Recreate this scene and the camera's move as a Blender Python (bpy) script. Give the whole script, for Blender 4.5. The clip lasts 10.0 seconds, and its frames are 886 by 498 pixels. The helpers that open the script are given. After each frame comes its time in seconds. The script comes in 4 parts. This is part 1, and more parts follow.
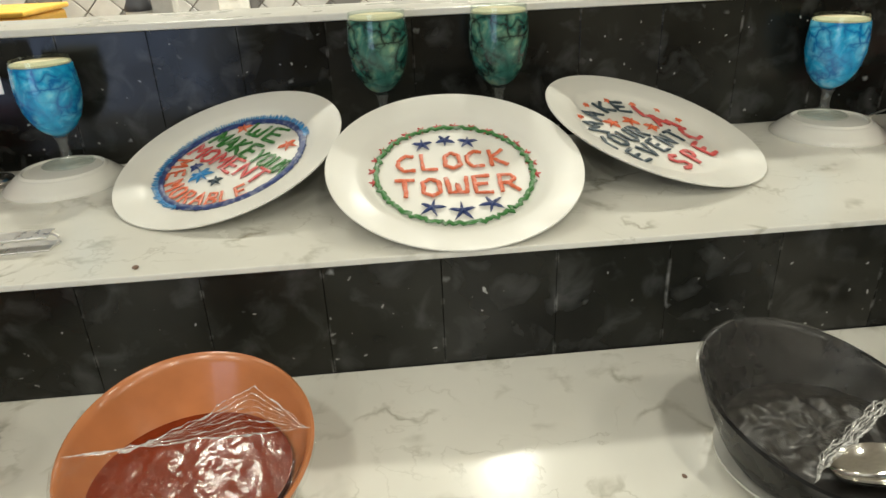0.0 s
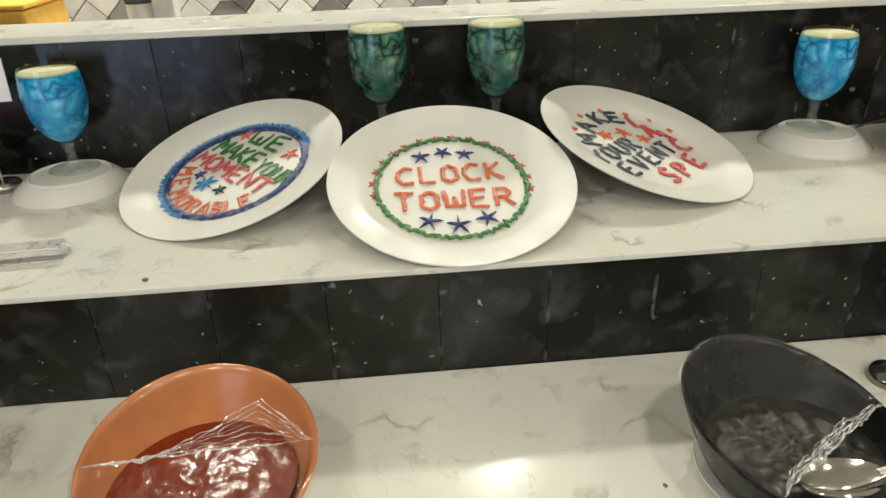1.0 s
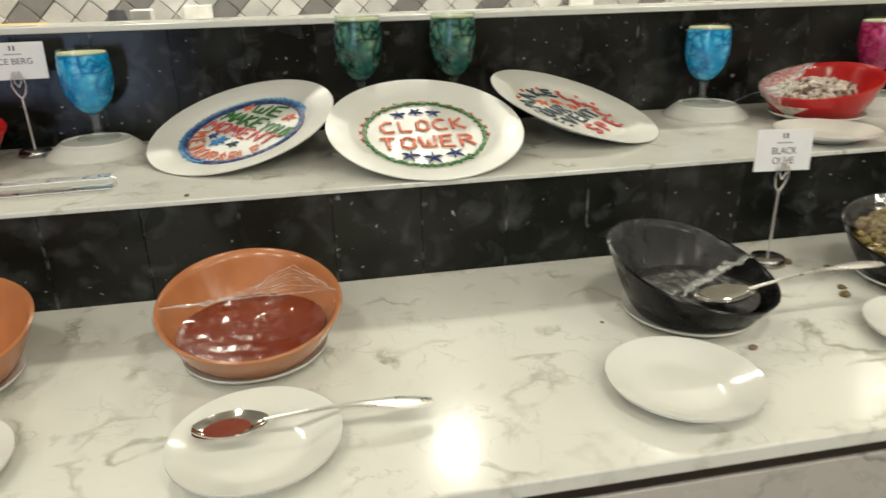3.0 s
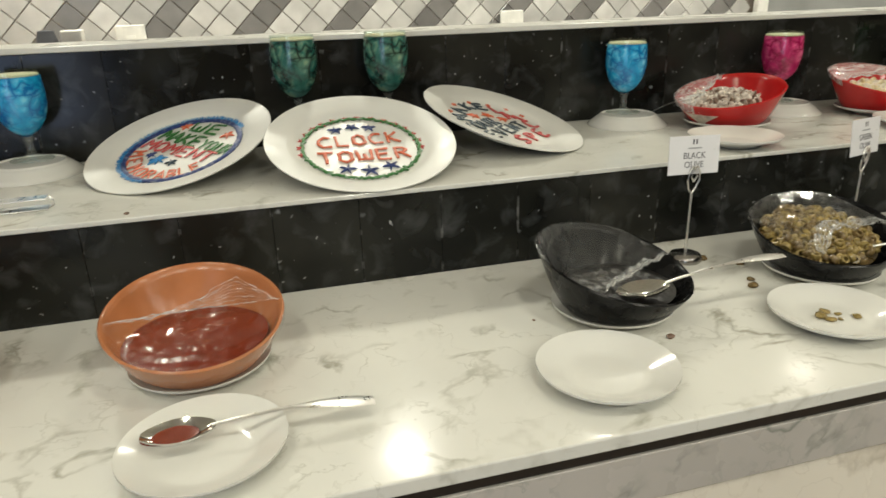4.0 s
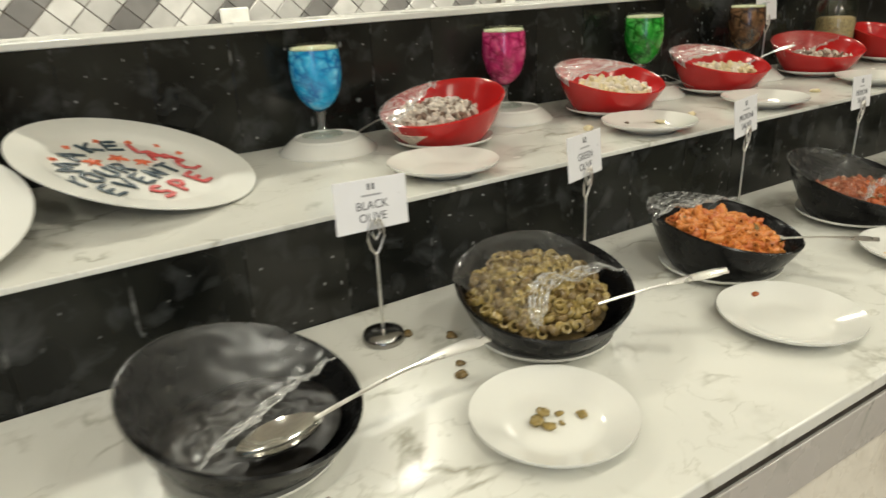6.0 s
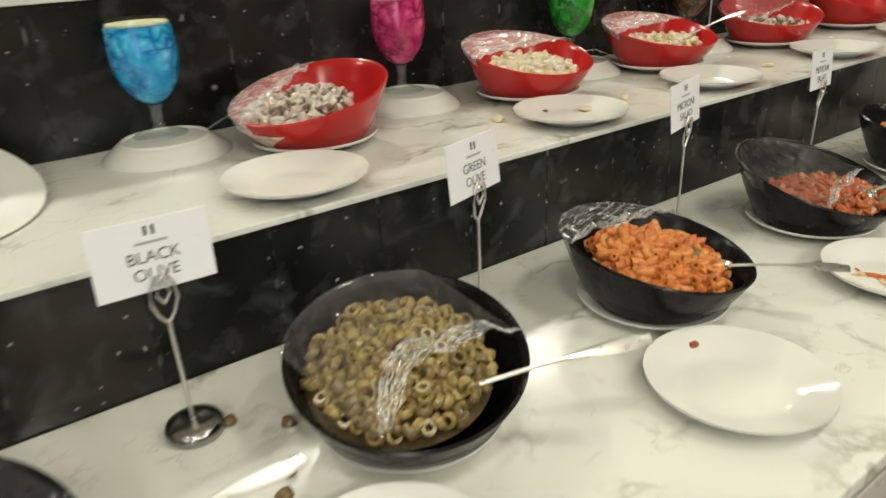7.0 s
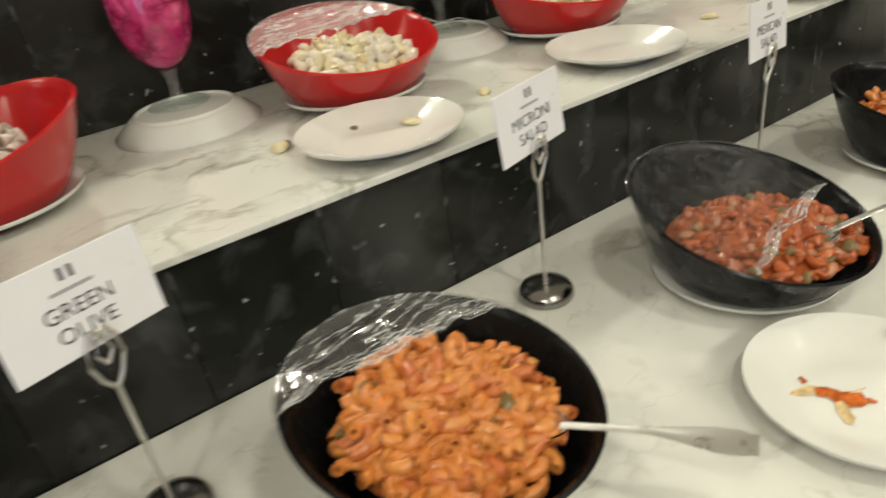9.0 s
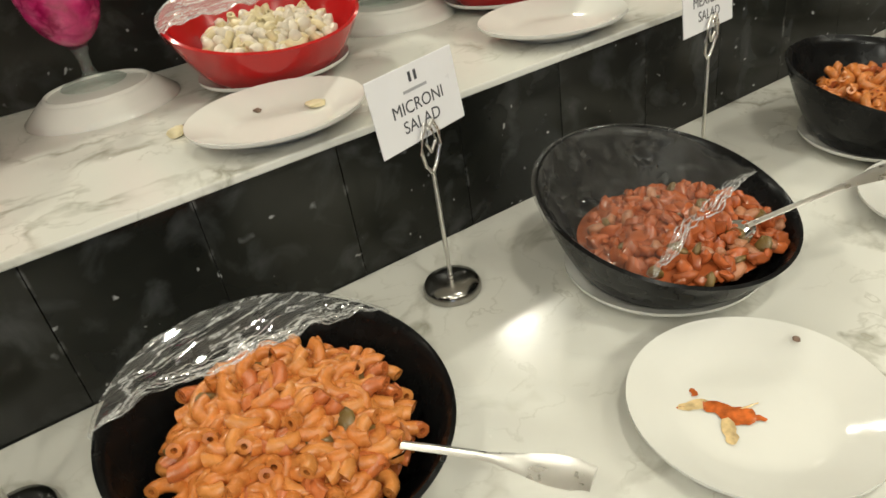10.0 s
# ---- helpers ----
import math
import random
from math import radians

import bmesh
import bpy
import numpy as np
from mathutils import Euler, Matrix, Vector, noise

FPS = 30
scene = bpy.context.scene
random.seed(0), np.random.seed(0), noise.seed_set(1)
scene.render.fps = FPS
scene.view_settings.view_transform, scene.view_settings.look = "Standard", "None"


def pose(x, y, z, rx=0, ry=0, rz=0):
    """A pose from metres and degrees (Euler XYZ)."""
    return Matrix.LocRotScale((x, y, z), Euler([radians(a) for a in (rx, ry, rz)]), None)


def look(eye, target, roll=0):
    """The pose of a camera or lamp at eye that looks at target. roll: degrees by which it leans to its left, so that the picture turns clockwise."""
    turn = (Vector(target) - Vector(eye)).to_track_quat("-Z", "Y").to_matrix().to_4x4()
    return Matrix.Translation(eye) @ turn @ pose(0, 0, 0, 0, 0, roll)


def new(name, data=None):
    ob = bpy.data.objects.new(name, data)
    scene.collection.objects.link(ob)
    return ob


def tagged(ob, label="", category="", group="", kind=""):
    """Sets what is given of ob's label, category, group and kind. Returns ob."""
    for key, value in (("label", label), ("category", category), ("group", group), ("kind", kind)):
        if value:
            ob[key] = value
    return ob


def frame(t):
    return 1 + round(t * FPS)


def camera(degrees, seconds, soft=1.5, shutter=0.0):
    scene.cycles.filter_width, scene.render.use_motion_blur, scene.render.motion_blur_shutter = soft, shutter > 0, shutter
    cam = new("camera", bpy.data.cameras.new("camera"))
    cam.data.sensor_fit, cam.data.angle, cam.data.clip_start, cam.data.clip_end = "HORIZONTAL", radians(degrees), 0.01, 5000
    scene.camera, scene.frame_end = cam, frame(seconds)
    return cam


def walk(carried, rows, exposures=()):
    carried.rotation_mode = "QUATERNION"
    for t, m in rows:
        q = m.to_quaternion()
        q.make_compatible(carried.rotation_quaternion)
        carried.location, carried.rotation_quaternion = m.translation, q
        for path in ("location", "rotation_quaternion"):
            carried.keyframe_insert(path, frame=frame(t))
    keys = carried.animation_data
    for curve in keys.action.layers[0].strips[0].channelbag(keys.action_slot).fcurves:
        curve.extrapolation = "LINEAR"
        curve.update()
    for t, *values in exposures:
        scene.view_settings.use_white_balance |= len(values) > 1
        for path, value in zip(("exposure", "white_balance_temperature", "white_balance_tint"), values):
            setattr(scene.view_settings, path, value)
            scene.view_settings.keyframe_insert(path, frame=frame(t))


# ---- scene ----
cam = camera(66.0, 10.0, soft=1.5, shutter=0.5)
PATH = [
    (0, (0.0001, -0.6098, 1.3217), (0.1305, 1.1963, 0.4726), -2.58),
    (0.5, (-0.0041, -0.6104, 1.3267), (0.1462, 1.1888, 0.4662), -1.94),
    (1, (-0.0015, -0.6203, 1.3680), (0.1389, 1.1578, 0.4633), -1.91),
    (1.5, (0.0026, -0.6308, 1.3685), (0.1225, 1.1604, 0.4869), -2.46),
    (2, (0.0324, -0.6597, 1.3317), (0.0948, 1.2070, 0.6164), -1.84),
    (2.5, (-0.0116, -0.7459, 1.2996), (0.1549, 1.1273, 0.6189), -1.51),
    (3, (-0.0872, -0.8645, 1.2842), (0.2444, 0.9634, 0.5433), -1.46),
    (4.5, (-0.0822, -0.9092, 1.2938), (0.5182, 0.8694, 0.6038), -1.82),
    (5, (-0.0150, -0.8439, 1.2950), (0.7638, 0.8528, 0.5777), -1.83),
    (5.5, (0.1055, -0.7637, 1.2905), (1.0069, 0.8761, 0.5844), -2.73),
    (7, (0.4331, -0.5775, 1.2630), (1.4636, 0.9218, 0.4323), -2.98),
    (7.5, (0.5214, -0.4963, 1.2632), (1.5907, 0.9551, 0.3970), -5.53),
    (8, (0.5892, -0.4528, 1.2497), (1.6918, 0.9118, 0.2893), -7.19),
    (8.5, (0.6883, -0.4471, 1.2433), (1.6720, 0.9999, 0.2745), -8.51),
    (9, (0.8132, -0.4583, 1.2424), (1.7334, 1.0259, 0.2675), -8.45),
    (9.5, (0.8873, -0.4769, 1.2381), (1.7928, 0.9941, 0.2300), -9.17),
    (10, (0.9215, -0.4850, 1.2289), (1.7449, 1.0076, 0.1829), -9.67),
]
walk(cam, [(t, look(eye, target, roll)) for t, eye, target, roll in PATH],
     ((0.0, 0.20), (1.5, 0.20), (2.5, 0.25), (3.0, 0.15), (4.5, 0.05), (5.0, 0.05), (5.5, 0.22), (7.0, 0.30), (8.0, 0.32), (10.0, 0.32)))

# ---- light ----
world = bpy.data.worlds.new("room_dark")
world.use_nodes = True
world.node_tree.nodes["Background"].inputs[0].default_value = (0.9, 0.95, 1.0, 1)
world.node_tree.nodes["Background"].inputs[1].default_value = 0.05
scene.world = world
scene.view_settings.exposure = 0.0
CEIL = 2.2
LAMPS = [(x, y) for y in (1.20, -0.75, -2.0) for x in (-1.48, -0.58, 0.32, 1.18, 2.12, 3.02)]
for lx, ly in LAMPS:
    data = bpy.data.lights.new("downlight", "AREA")
    data.shape, data.size, data.energy, data.color = "DISK", 0.11, {1.20: 7.0, -0.75: 2.5, -2.0: 9.5}[ly], (0.985, 0.985, 0.845)
    data.spread = radians(125 if ly > 1 else 165)
    new("downlight_lamp", data).matrix_world = pose(lx, ly, CEIL - 0.03)


# ---- materials ----
def material(name, color=(0.8, 0.8, 0.8), rough=0.5, metal=0.0, spec=0.5):
    m = bpy.data.materials.new(name)
    m.use_nodes = True
    b = m.node_tree.nodes["Principled BSDF"]
    b.inputs["Base Color"].default_value = (*color, 1)
    b.inputs["Roughness"].default_value = rough
    b.inputs["Metallic"].default_value = metal
    b.inputs["Specular IOR Level"].default_value = spec
    return m, m.node_tree, b


def node(nt, kind, **values):
    n = nt.nodes.new(kind)
    for key, value in values.items():
        n.inputs[key.replace("_", " ")].default_value = value
    return n


def coords(nt, world_space=True):
    if world_space:
        return nt.nodes.new("ShaderNodeNewGeometry").outputs["Position"]
    return nt.nodes.new("ShaderNodeTexCoord").outputs["Object"]


def noise_tex(nt, co, scale, detail=4.0, distort=0.0, rough=0.5):
    n = node(nt, "ShaderNodeTexNoise", Scale=scale, Detail=detail, Distortion=distort, Roughness=rough)
    nt.links.new(co, n.inputs["Vector"])
    return n


def ramp(nt, fac, *stops):
    r = nt.nodes.new("ShaderNodeValToRGB")
    el = r.color_ramp.elements
    while len(el) < len(stops):
        el.new(0.5)
    for e, (at, c) in zip(el, stops):
        e.position, e.color = at, (*c, 1) if len(c) == 3 else c
    nt.links.new(fac, r.inputs[0])
    return r.outputs[0]


def mix(nt, fac, a, b, blend="MIX"):
    m = nt.nodes.new("ShaderNodeMix")
    m.data_type, m.blend_type = "RGBA", blend
    for value, slot in ((fac, m.inputs[0]), (a, m.inputs[6]), (b, m.inputs[7])):
        if isinstance(value, bpy.types.NodeSocket):
            nt.links.new(value, slot)
        else:
            slot.default_value = value if not isinstance(value, tuple) else (*value, 1)
    return m.outputs[2]


def bump(nt, b, height, strength=0.2, distance=0.002):
    n = node(nt, "ShaderNodeBump", Strength=strength, Distance=distance)
    nt.links.new(height, n.inputs["Height"])
    nt.links.new(n.outputs[0], b.inputs["Normal"])


def grey(v):
    return (v, v, v)


def marble(name, base, vein, scale=1.0, rough=0.12):
    m, nt, b = material(name, base, rough, 0.0, 0.3)
    co = coords(nt)
    warp = noise_tex(nt, co, 5 * scale, 5)
    add = nt.nodes.new("ShaderNodeVectorMath")
    add.operation = "MULTIPLY_ADD"
    nt.links.new(warp.outputs["Color"], add.inputs[0])
    add.inputs[1].default_value = (0.07, 0.07, 0.07)
    nt.links.new(co, add.inputs[2])
    v1 = noise_tex(nt, add.outputs[0], 9 * scale, 5, 0.35)
    v2 = noise_tex(nt, add.outputs[0], 22 * scale, 5, 0.35)
    line1 = ramp(nt, v1.outputs["Fac"], (0.462, grey(0)), (0.5, grey(1)), (0.53, grey(0)))
    line2 = ramp(nt, v2.outputs["Fac"], (0.48, grey(0)), (0.5, grey(1)), (0.515, grey(0)))
    gate1 = ramp(nt, noise_tex(nt, co, 12 * scale, 3).outputs["Fac"], (0.47, grey(0)), (0.66, grey(0.8)))
    gate2 = ramp(nt, noise_tex(nt, co, 16 * scale, 3).outputs["Fac"], (0.46, grey(0)), (0.64, grey(0.75)))
    cloud = ramp(nt, noise_tex(nt, co, 3.2 * scale, 6).outputs["Fac"], (0.35, base), (0.75, tuple(c * 0.86 for c in base)))
    f1 = mix(nt, 1.0, line1, gate1, "MULTIPLY")
    f2 = mix(nt, 1.0, line2, gate2, "MULTIPLY")
    col = mix(nt, f2, mix(nt, f1, cloud, vein), tuple(0.5 * (p + q) for p, q in zip(base, vein)))
    nt.links.new(col, b.inputs["Base Color"])
    smear = ramp(nt, noise_tex(nt, co, 14, 5).outputs["Fac"], (0.3, grey(rough * 0.8)), (0.75, grey(rough * 1.9)))
    nt.links.new(smear, b.inputs["Roughness"])
    return m


MARBLE = marble("counter_marble", (0.68, 0.67, 0.612), (0.265, 0.25, 0.19), 1.0, 0.15)
LEDGE_MARBLE = marble("ledge_marble", (0.72, 0.71, 0.655), (0.60, 0.59, 0.54), 0.6, 0.25)
FRONT_MARBLE = marble("front_marble", (0.45, 0.42, 0.385), (0.16, 0.18, 0.15), 0.9, 0.22)


def black_stone():
    m, nt, b = material("black_stone", (0.008, 0.008, 0.009), 0.2, 0, 0.3)
    co = coords(nt)
    info = nt.nodes.new("ShaderNodeObjectInfo")
    wob = nt.nodes.new("ShaderNodeVectorMath")
    wob.operation = "MULTIPLY_ADD"
    nt.links.new(noise_tex(nt, co, 55, 3).outputs["Color"], wob.inputs[0])
    wob.inputs[1].default_value = (0.02, 0.02, 0.02)
    nt.links.new(co, wob.inputs[2])
    vor = node(nt, "ShaderNodeTexVoronoi", Scale=34.0)
    nt.links.new(wob.outputs[0], vor.inputs["Vector"])
    sep = nt.nodes.new("ShaderNodeSeparateColor")
    nt.links.new(vor.outputs["Color"], sep.inputs[0])
    size = node(nt, "ShaderNodeMapRange", From_Min=0.55, From_Max=1.0, To_Min=0.0, To_Max=0.19)
    nt.links.new(sep.outputs[0], size.inputs[0])
    gap = nt.nodes.new("ShaderNodeMath")
    gap.operation = "SUBTRACT"
    nt.links.new(size.outputs[0], gap.inputs[0])
    nt.links.new(vor.outputs["Distance"], gap.inputs[1])
    speck = ramp(nt, gap.outputs[0], (0.0, grey(0)), (0.16, grey(0.75)))
    few = ramp(nt, noise_tex(nt, co, 24, 2).outputs["Fac"], (0.40, grey(0.1)), (0.62, grey(1)))
    smudge = ramp(nt, noise_tex(nt, co, 26, 5, 0.5).outputs["Fac"], (0.52, grey(0)), (0.76, grey(0.7)))
    large = ramp(nt, noise_tex(nt, co, 5, 4).outputs["Fac"], (0.38, (0.0042, 0.0046, 0.0039)), (0.72, (0.023, 0.0232, 0.0185)))
    tone = mix(nt, ramp(nt, info.outputs["Random"], (0.72, grey(0)), (1.0, grey(0.45))), large, (0.033, 0.0315, 0.027))
    c1 = mix(nt, smudge, tone, (0.06, 0.062, 0.062))
    c2 = mix(nt, mix(nt, 1.0, speck, few, "MULTIPLY"), c1, (0.36, 0.37, 0.37))
    fine = node(nt, "ShaderNodeTexVoronoi", Scale=95.0)
    nt.links.new(wob.outputs[0], fine.inputs["Vector"])
    sep2 = nt.nodes.new("ShaderNodeSeparateColor")
    nt.links.new(fine.outputs["Color"], sep2.inputs[0])
    size2 = node(nt, "ShaderNodeMapRange", From_Min=0.74, From_Max=1.0, To_Min=0.0, To_Max=0.24)
    nt.links.new(sep2.outputs[0], size2.inputs[0])
    gap2 = nt.nodes.new("ShaderNodeMath")
    gap2.operation = "SUBTRACT"
    nt.links.new(size2.outputs[0], gap2.inputs[0])
    nt.links.new(fine.outputs["Distance"], gap2.inputs[1])
    c2 = mix(nt, ramp(nt, gap2.outputs[0], (0.0, grey(0)), (0.12, grey(0.7))), c2, (0.42, 0.42, 0.41))
    side = nt.nodes.new("ShaderNodeSeparateXYZ")
    nt.links.new(coords(nt, False), side.inputs[0])
    away = nt.nodes.new("ShaderNodeMath")
    away.operation = "ABSOLUTE"
    nt.links.new(side.outputs[0], away.inputs[0])
    rim = node(nt, "ShaderNodeMapRange", From_Min=0.0565, From_Max=0.0590, To_Min=0.0, To_Max=1.0)
    nt.links.new(away.outputs[0], rim.inputs[0])
    chalk = ramp(nt, noise_tex(nt, co, 38, 5).outputs["Fac"], (0.54, grey(0)), (0.70, grey(0.8)))
    c2 = mix(nt, mix(nt, 1.0, rim.outputs[0], chalk, "MULTIPLY"), c2, (0.24, 0.24, 0.23))
    nt.links.new(c2, b.inputs["Base Color"])
    nt.links.new(ramp(nt, noise_tex(nt, co, 18, 5).outputs["Fac"], (0.3, grey(0.10)), (0.75, grey(0.28))), b.inputs["Roughness"])
    bump(nt, b, noise_tex(nt, co, 60, 5).outputs["Fac"], 0.12, 0.001)
    return m


BLACK = black_stone()
GROUT, *_ = material("dark_grout", (0.004, 0.004, 0.004), 0.8)


def simple(name, color, rough=0.4, metal=0.0, scale=30.0, vary=0.12, bumps=0.06, dist=0.001, spec=0.5):
    """A surface with slight mottling, uneven gloss and fine relief."""
    m, nt, b = material(name, color, rough, metal, spec)
    co = coords(nt, False)
    n = noise_tex(nt, co, scale, 5)
    nt.links.new(ramp(nt, n.outputs["Fac"], (0.3, tuple(c * (1 - vary) for c in color)), (0.7, tuple(min(1, c * (1 + vary)) for c in color))), b.inputs["Base Color"])
    n2 = noise_tex(nt, co, scale * 2.3, 4)
    nt.links.new(ramp(nt, n2.outputs["Fac"], (0.3, grey(rough * 0.75)), (0.75, grey(min(1, rough * 1.35)))), b.inputs["Roughness"])
    bump(nt, b, n.outputs["Fac"], bumps, dist)
    return m


PORCELAIN = simple("white_porcelain", (0.69, 0.68, 0.63), 0.09, 0, 14, 0.03, 0.02)
ORANGE = simple("orange_melamine", (0.44, 0.165, 0.065), 0.2, 0, 25, 0.1, 0.03)
BLACKWARE = simple("black_melamine", (0.005, 0.005, 0.005), 0.26, 0, 25, 0.2, 0.03, 0.001, 0.16)
REDWARE = simple("red_melamine", (0.46, 0.012, 0.012), 0.18, 0, 25, 0.08, 0.03)
STEEL = simple("brushed_steel", (0.80, 0.78, 0.74), 0.33, 1.0, 40, 0.05, 0.008)
POLISHED = simple("polished_steel", (0.70, 0.69, 0.65), 0.10, 1.0, 40, 0.05, 0.01)
DARKSTEEL = simple("dark_chrome", (0.36, 0.35, 0.33), 0.2, 1.0, 60, 0.1, 0.03)
CARD = simple("white_card", (0.76, 0.75, 0.76), 0.35, 0, 20, 0.03, 0.02)
INK = simple("dark_ink", (0.06, 0.06, 0.068), 0.5)
PALEINK = simple("grey_ink", (0.35, 0.35, 0.36), 0.5)
WHITE_PLASTIC = simple("white_plastic", (0.75, 0.73, 0.68), 0.35)
YELLOW_PLASTIC = simple("yellow_plastic", (0.80, 0.46, 0.07), 0.35)
CEIL_PAINT = simple("ceiling_paint", (0.72, 0.70, 0.64), 0.8, 0, 6)
WALL_PAINT = simple("wall_paint", (0.32, 0.265, 0.21), 0.7, 0, 4, 0.25)
FLOOR_MAT = simple("floor_stone", (0.22, 0.175, 0.13), 0.35, 0, 5, 0.3)
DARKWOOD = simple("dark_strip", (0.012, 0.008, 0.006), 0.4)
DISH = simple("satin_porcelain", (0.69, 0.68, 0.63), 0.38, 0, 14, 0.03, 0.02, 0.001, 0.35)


def icing(name, color):
    """Hand-drawn icing, patchy where it was thinly laid."""
    m, nt, b = material(name, color, 0.4)
    co = coords(nt, False)
    n = noise_tex(nt, co, 130, 5)
    pale = tuple(0.55 * c + 0.24 for c in color)
    patch = ramp(nt, n.outputs["Fac"], (0.36, tuple(c * 0.8 for c in color)), (0.52, color), (0.72, pale))
    nt.links.new(patch, b.inputs["Base Color"])
    bump(nt, b, noise_tex(nt, co, 420, 4).outputs["Fac"], 0.5, 0.0012)
    return m


ICING_RED = icing("red_orange_icing", (0.66, 0.13, 0.045))
ICING_PINK = icing("red_icing", (0.58, 0.075, 0.07))
ICING_GREEN = icing("green_icing", (0.03, 0.17, 0.03))
ICING_BLUE = icing("navy_icing", (0.022, 0.045, 0.17))
ICING_CYAN = icing("bright_blue_icing", (0.02, 0.22, 0.50))
ICING_DARK = icing("dark_teal_icing", (0.03, 0.055, 0.075))
SAUCE = simple("dark_red_sauce", (0.17, 0.021, 0.005), 0.15, 0, 150, 0.15, 0.25, 0.002)
PASTA = simple("orange_macaroni", (0.53, 0.178, 0.040), 0.27, 0, 90, 0.22, 0.2, 0.001)
PASTA3 = simple("yellowish_macaroni", (0.56, 0.212, 0.052), 0.26, 0, 90, 0.2, 0.2, 0.001)
PASTA2 = simple("red_sauced_macaroni", (0.45, 0.124, 0.034), 0.27, 0, 90, 0.25, 0.2, 0.001)
OLIVE_G = simple("green_olive", (0.25, 0.18, 0.058), 0.25, 0, 120, 0.35, 0.1, 0.001)
OLIVE_D = simple("brown_olive", (0.15, 0.10, 0.038), 0.25, 0, 120, 0.35, 0.1, 0.001)
OLIVE_K = simple("black_olive", (0.007, 0.006, 0.005), 0.38, 0, 120, 0.35, 0.1, 0.001)
CREAM = simple("creamy_salad", (0.66, 0.58, 0.46), 0.35, 0, 60, 0.2, 0.3, 0.002)
CREAM_Y = simple("pale_pasta", (0.66, 0.56, 0.34), 0.35, 0, 60, 0.2, 0.3, 0.002)
MASH = simple("mashed_creamy_salad", (0.60, 0.52, 0.44), 0.4, 0, 90, 0.35, 0.4, 0.002)
BROWNBIT = simple("brown_bits", (0.185, 0.115, 0.08), 0.5, 0, 60, 0.3)
PEPPER = simple("dull_green_pepper", (0.16, 0.10, 0.030), 0.3, 0, 60, 0.3)
TOMATO = simple("red_salad_chunk", (0.36, 0.088, 0.026), 0.2, 0, 60, 0.35, 0.2, 0.002)
BEAN = simple("pinkish_bean", (0.37, 0.155, 0.075), 0.3, 0, 60, 0.3, 0.1)


def lump_mat(name, deep, mid, light):
    """Dyed lumps packed in a glass, the shade of their gaps painted in."""
    m, nt, b = material(name, mid, 0.22)
    co = coords(nt, False)
    w = noise_tex(nt, co, 38, 4)
    add = nt.nodes.new("ShaderNodeVectorMath")
    add.operation = "MULTIPLY_ADD"
    nt.links.new(w.outputs["Color"], add.inputs[0])
    add.inputs[1].default_value = (0.034, 0.034, 0.034)
    nt.links.new(co, add.inputs[2])
    flat = nt.nodes.new("ShaderNodeMapping")
    flat.inputs["Scale"].default_value = (1.0, 1.0, 1.35)
    flat.inputs["Rotation"].default_value = (0.5, 0.3, 0)
    nt.links.new(add.outputs[0], flat.inputs["Vector"])
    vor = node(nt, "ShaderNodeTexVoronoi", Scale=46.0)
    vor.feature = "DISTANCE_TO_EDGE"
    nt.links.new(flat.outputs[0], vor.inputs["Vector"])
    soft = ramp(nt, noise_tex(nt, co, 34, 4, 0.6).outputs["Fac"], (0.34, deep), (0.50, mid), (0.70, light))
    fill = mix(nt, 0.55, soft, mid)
    # shade between lumps put into the colour: deep at cell edges, lighter crests
    gap_shade = ramp(nt, vor.outputs["Distance"], (0.0, grey(1.0)), (0.12, grey(0.5)), (0.32, grey(0.0)))
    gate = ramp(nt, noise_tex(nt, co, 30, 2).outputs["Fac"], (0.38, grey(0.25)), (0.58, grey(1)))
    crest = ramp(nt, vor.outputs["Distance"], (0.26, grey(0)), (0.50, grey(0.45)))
    col = mix(nt, mix(nt, 1.0, gap_shade, gate, "MULTIPLY"), mix(nt, crest, fill, light), deep)
    bump(nt, b, vor.outputs["Distance"], 0.3, 0.004)
    nt.links.new(col, b.inputs["Base Color"])
    b.inputs["Coat Weight"].default_value = 0.6
    b.inputs["Coat Roughness"].default_value = 0.04
    b.inputs["Subsurface Weight"].default_value = 0.15
    b.inputs["Subsurface Radius"].default_value = (0.01, 0.01, 0.01)
    return m


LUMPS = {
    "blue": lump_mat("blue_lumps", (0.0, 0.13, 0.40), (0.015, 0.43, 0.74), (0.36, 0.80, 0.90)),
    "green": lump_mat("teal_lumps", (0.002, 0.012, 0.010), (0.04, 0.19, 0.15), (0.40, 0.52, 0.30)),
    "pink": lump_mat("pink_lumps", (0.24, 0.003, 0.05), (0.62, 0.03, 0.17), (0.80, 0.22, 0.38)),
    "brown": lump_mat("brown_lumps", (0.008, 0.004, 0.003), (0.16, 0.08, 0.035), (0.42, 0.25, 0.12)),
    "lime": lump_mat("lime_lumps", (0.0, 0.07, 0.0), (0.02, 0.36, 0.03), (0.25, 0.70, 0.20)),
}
FOAM = simple("pale_foam", (0.70, 0.66, 0.42), 0.6, 0, 80, 0.1, 0.3, 0.002)


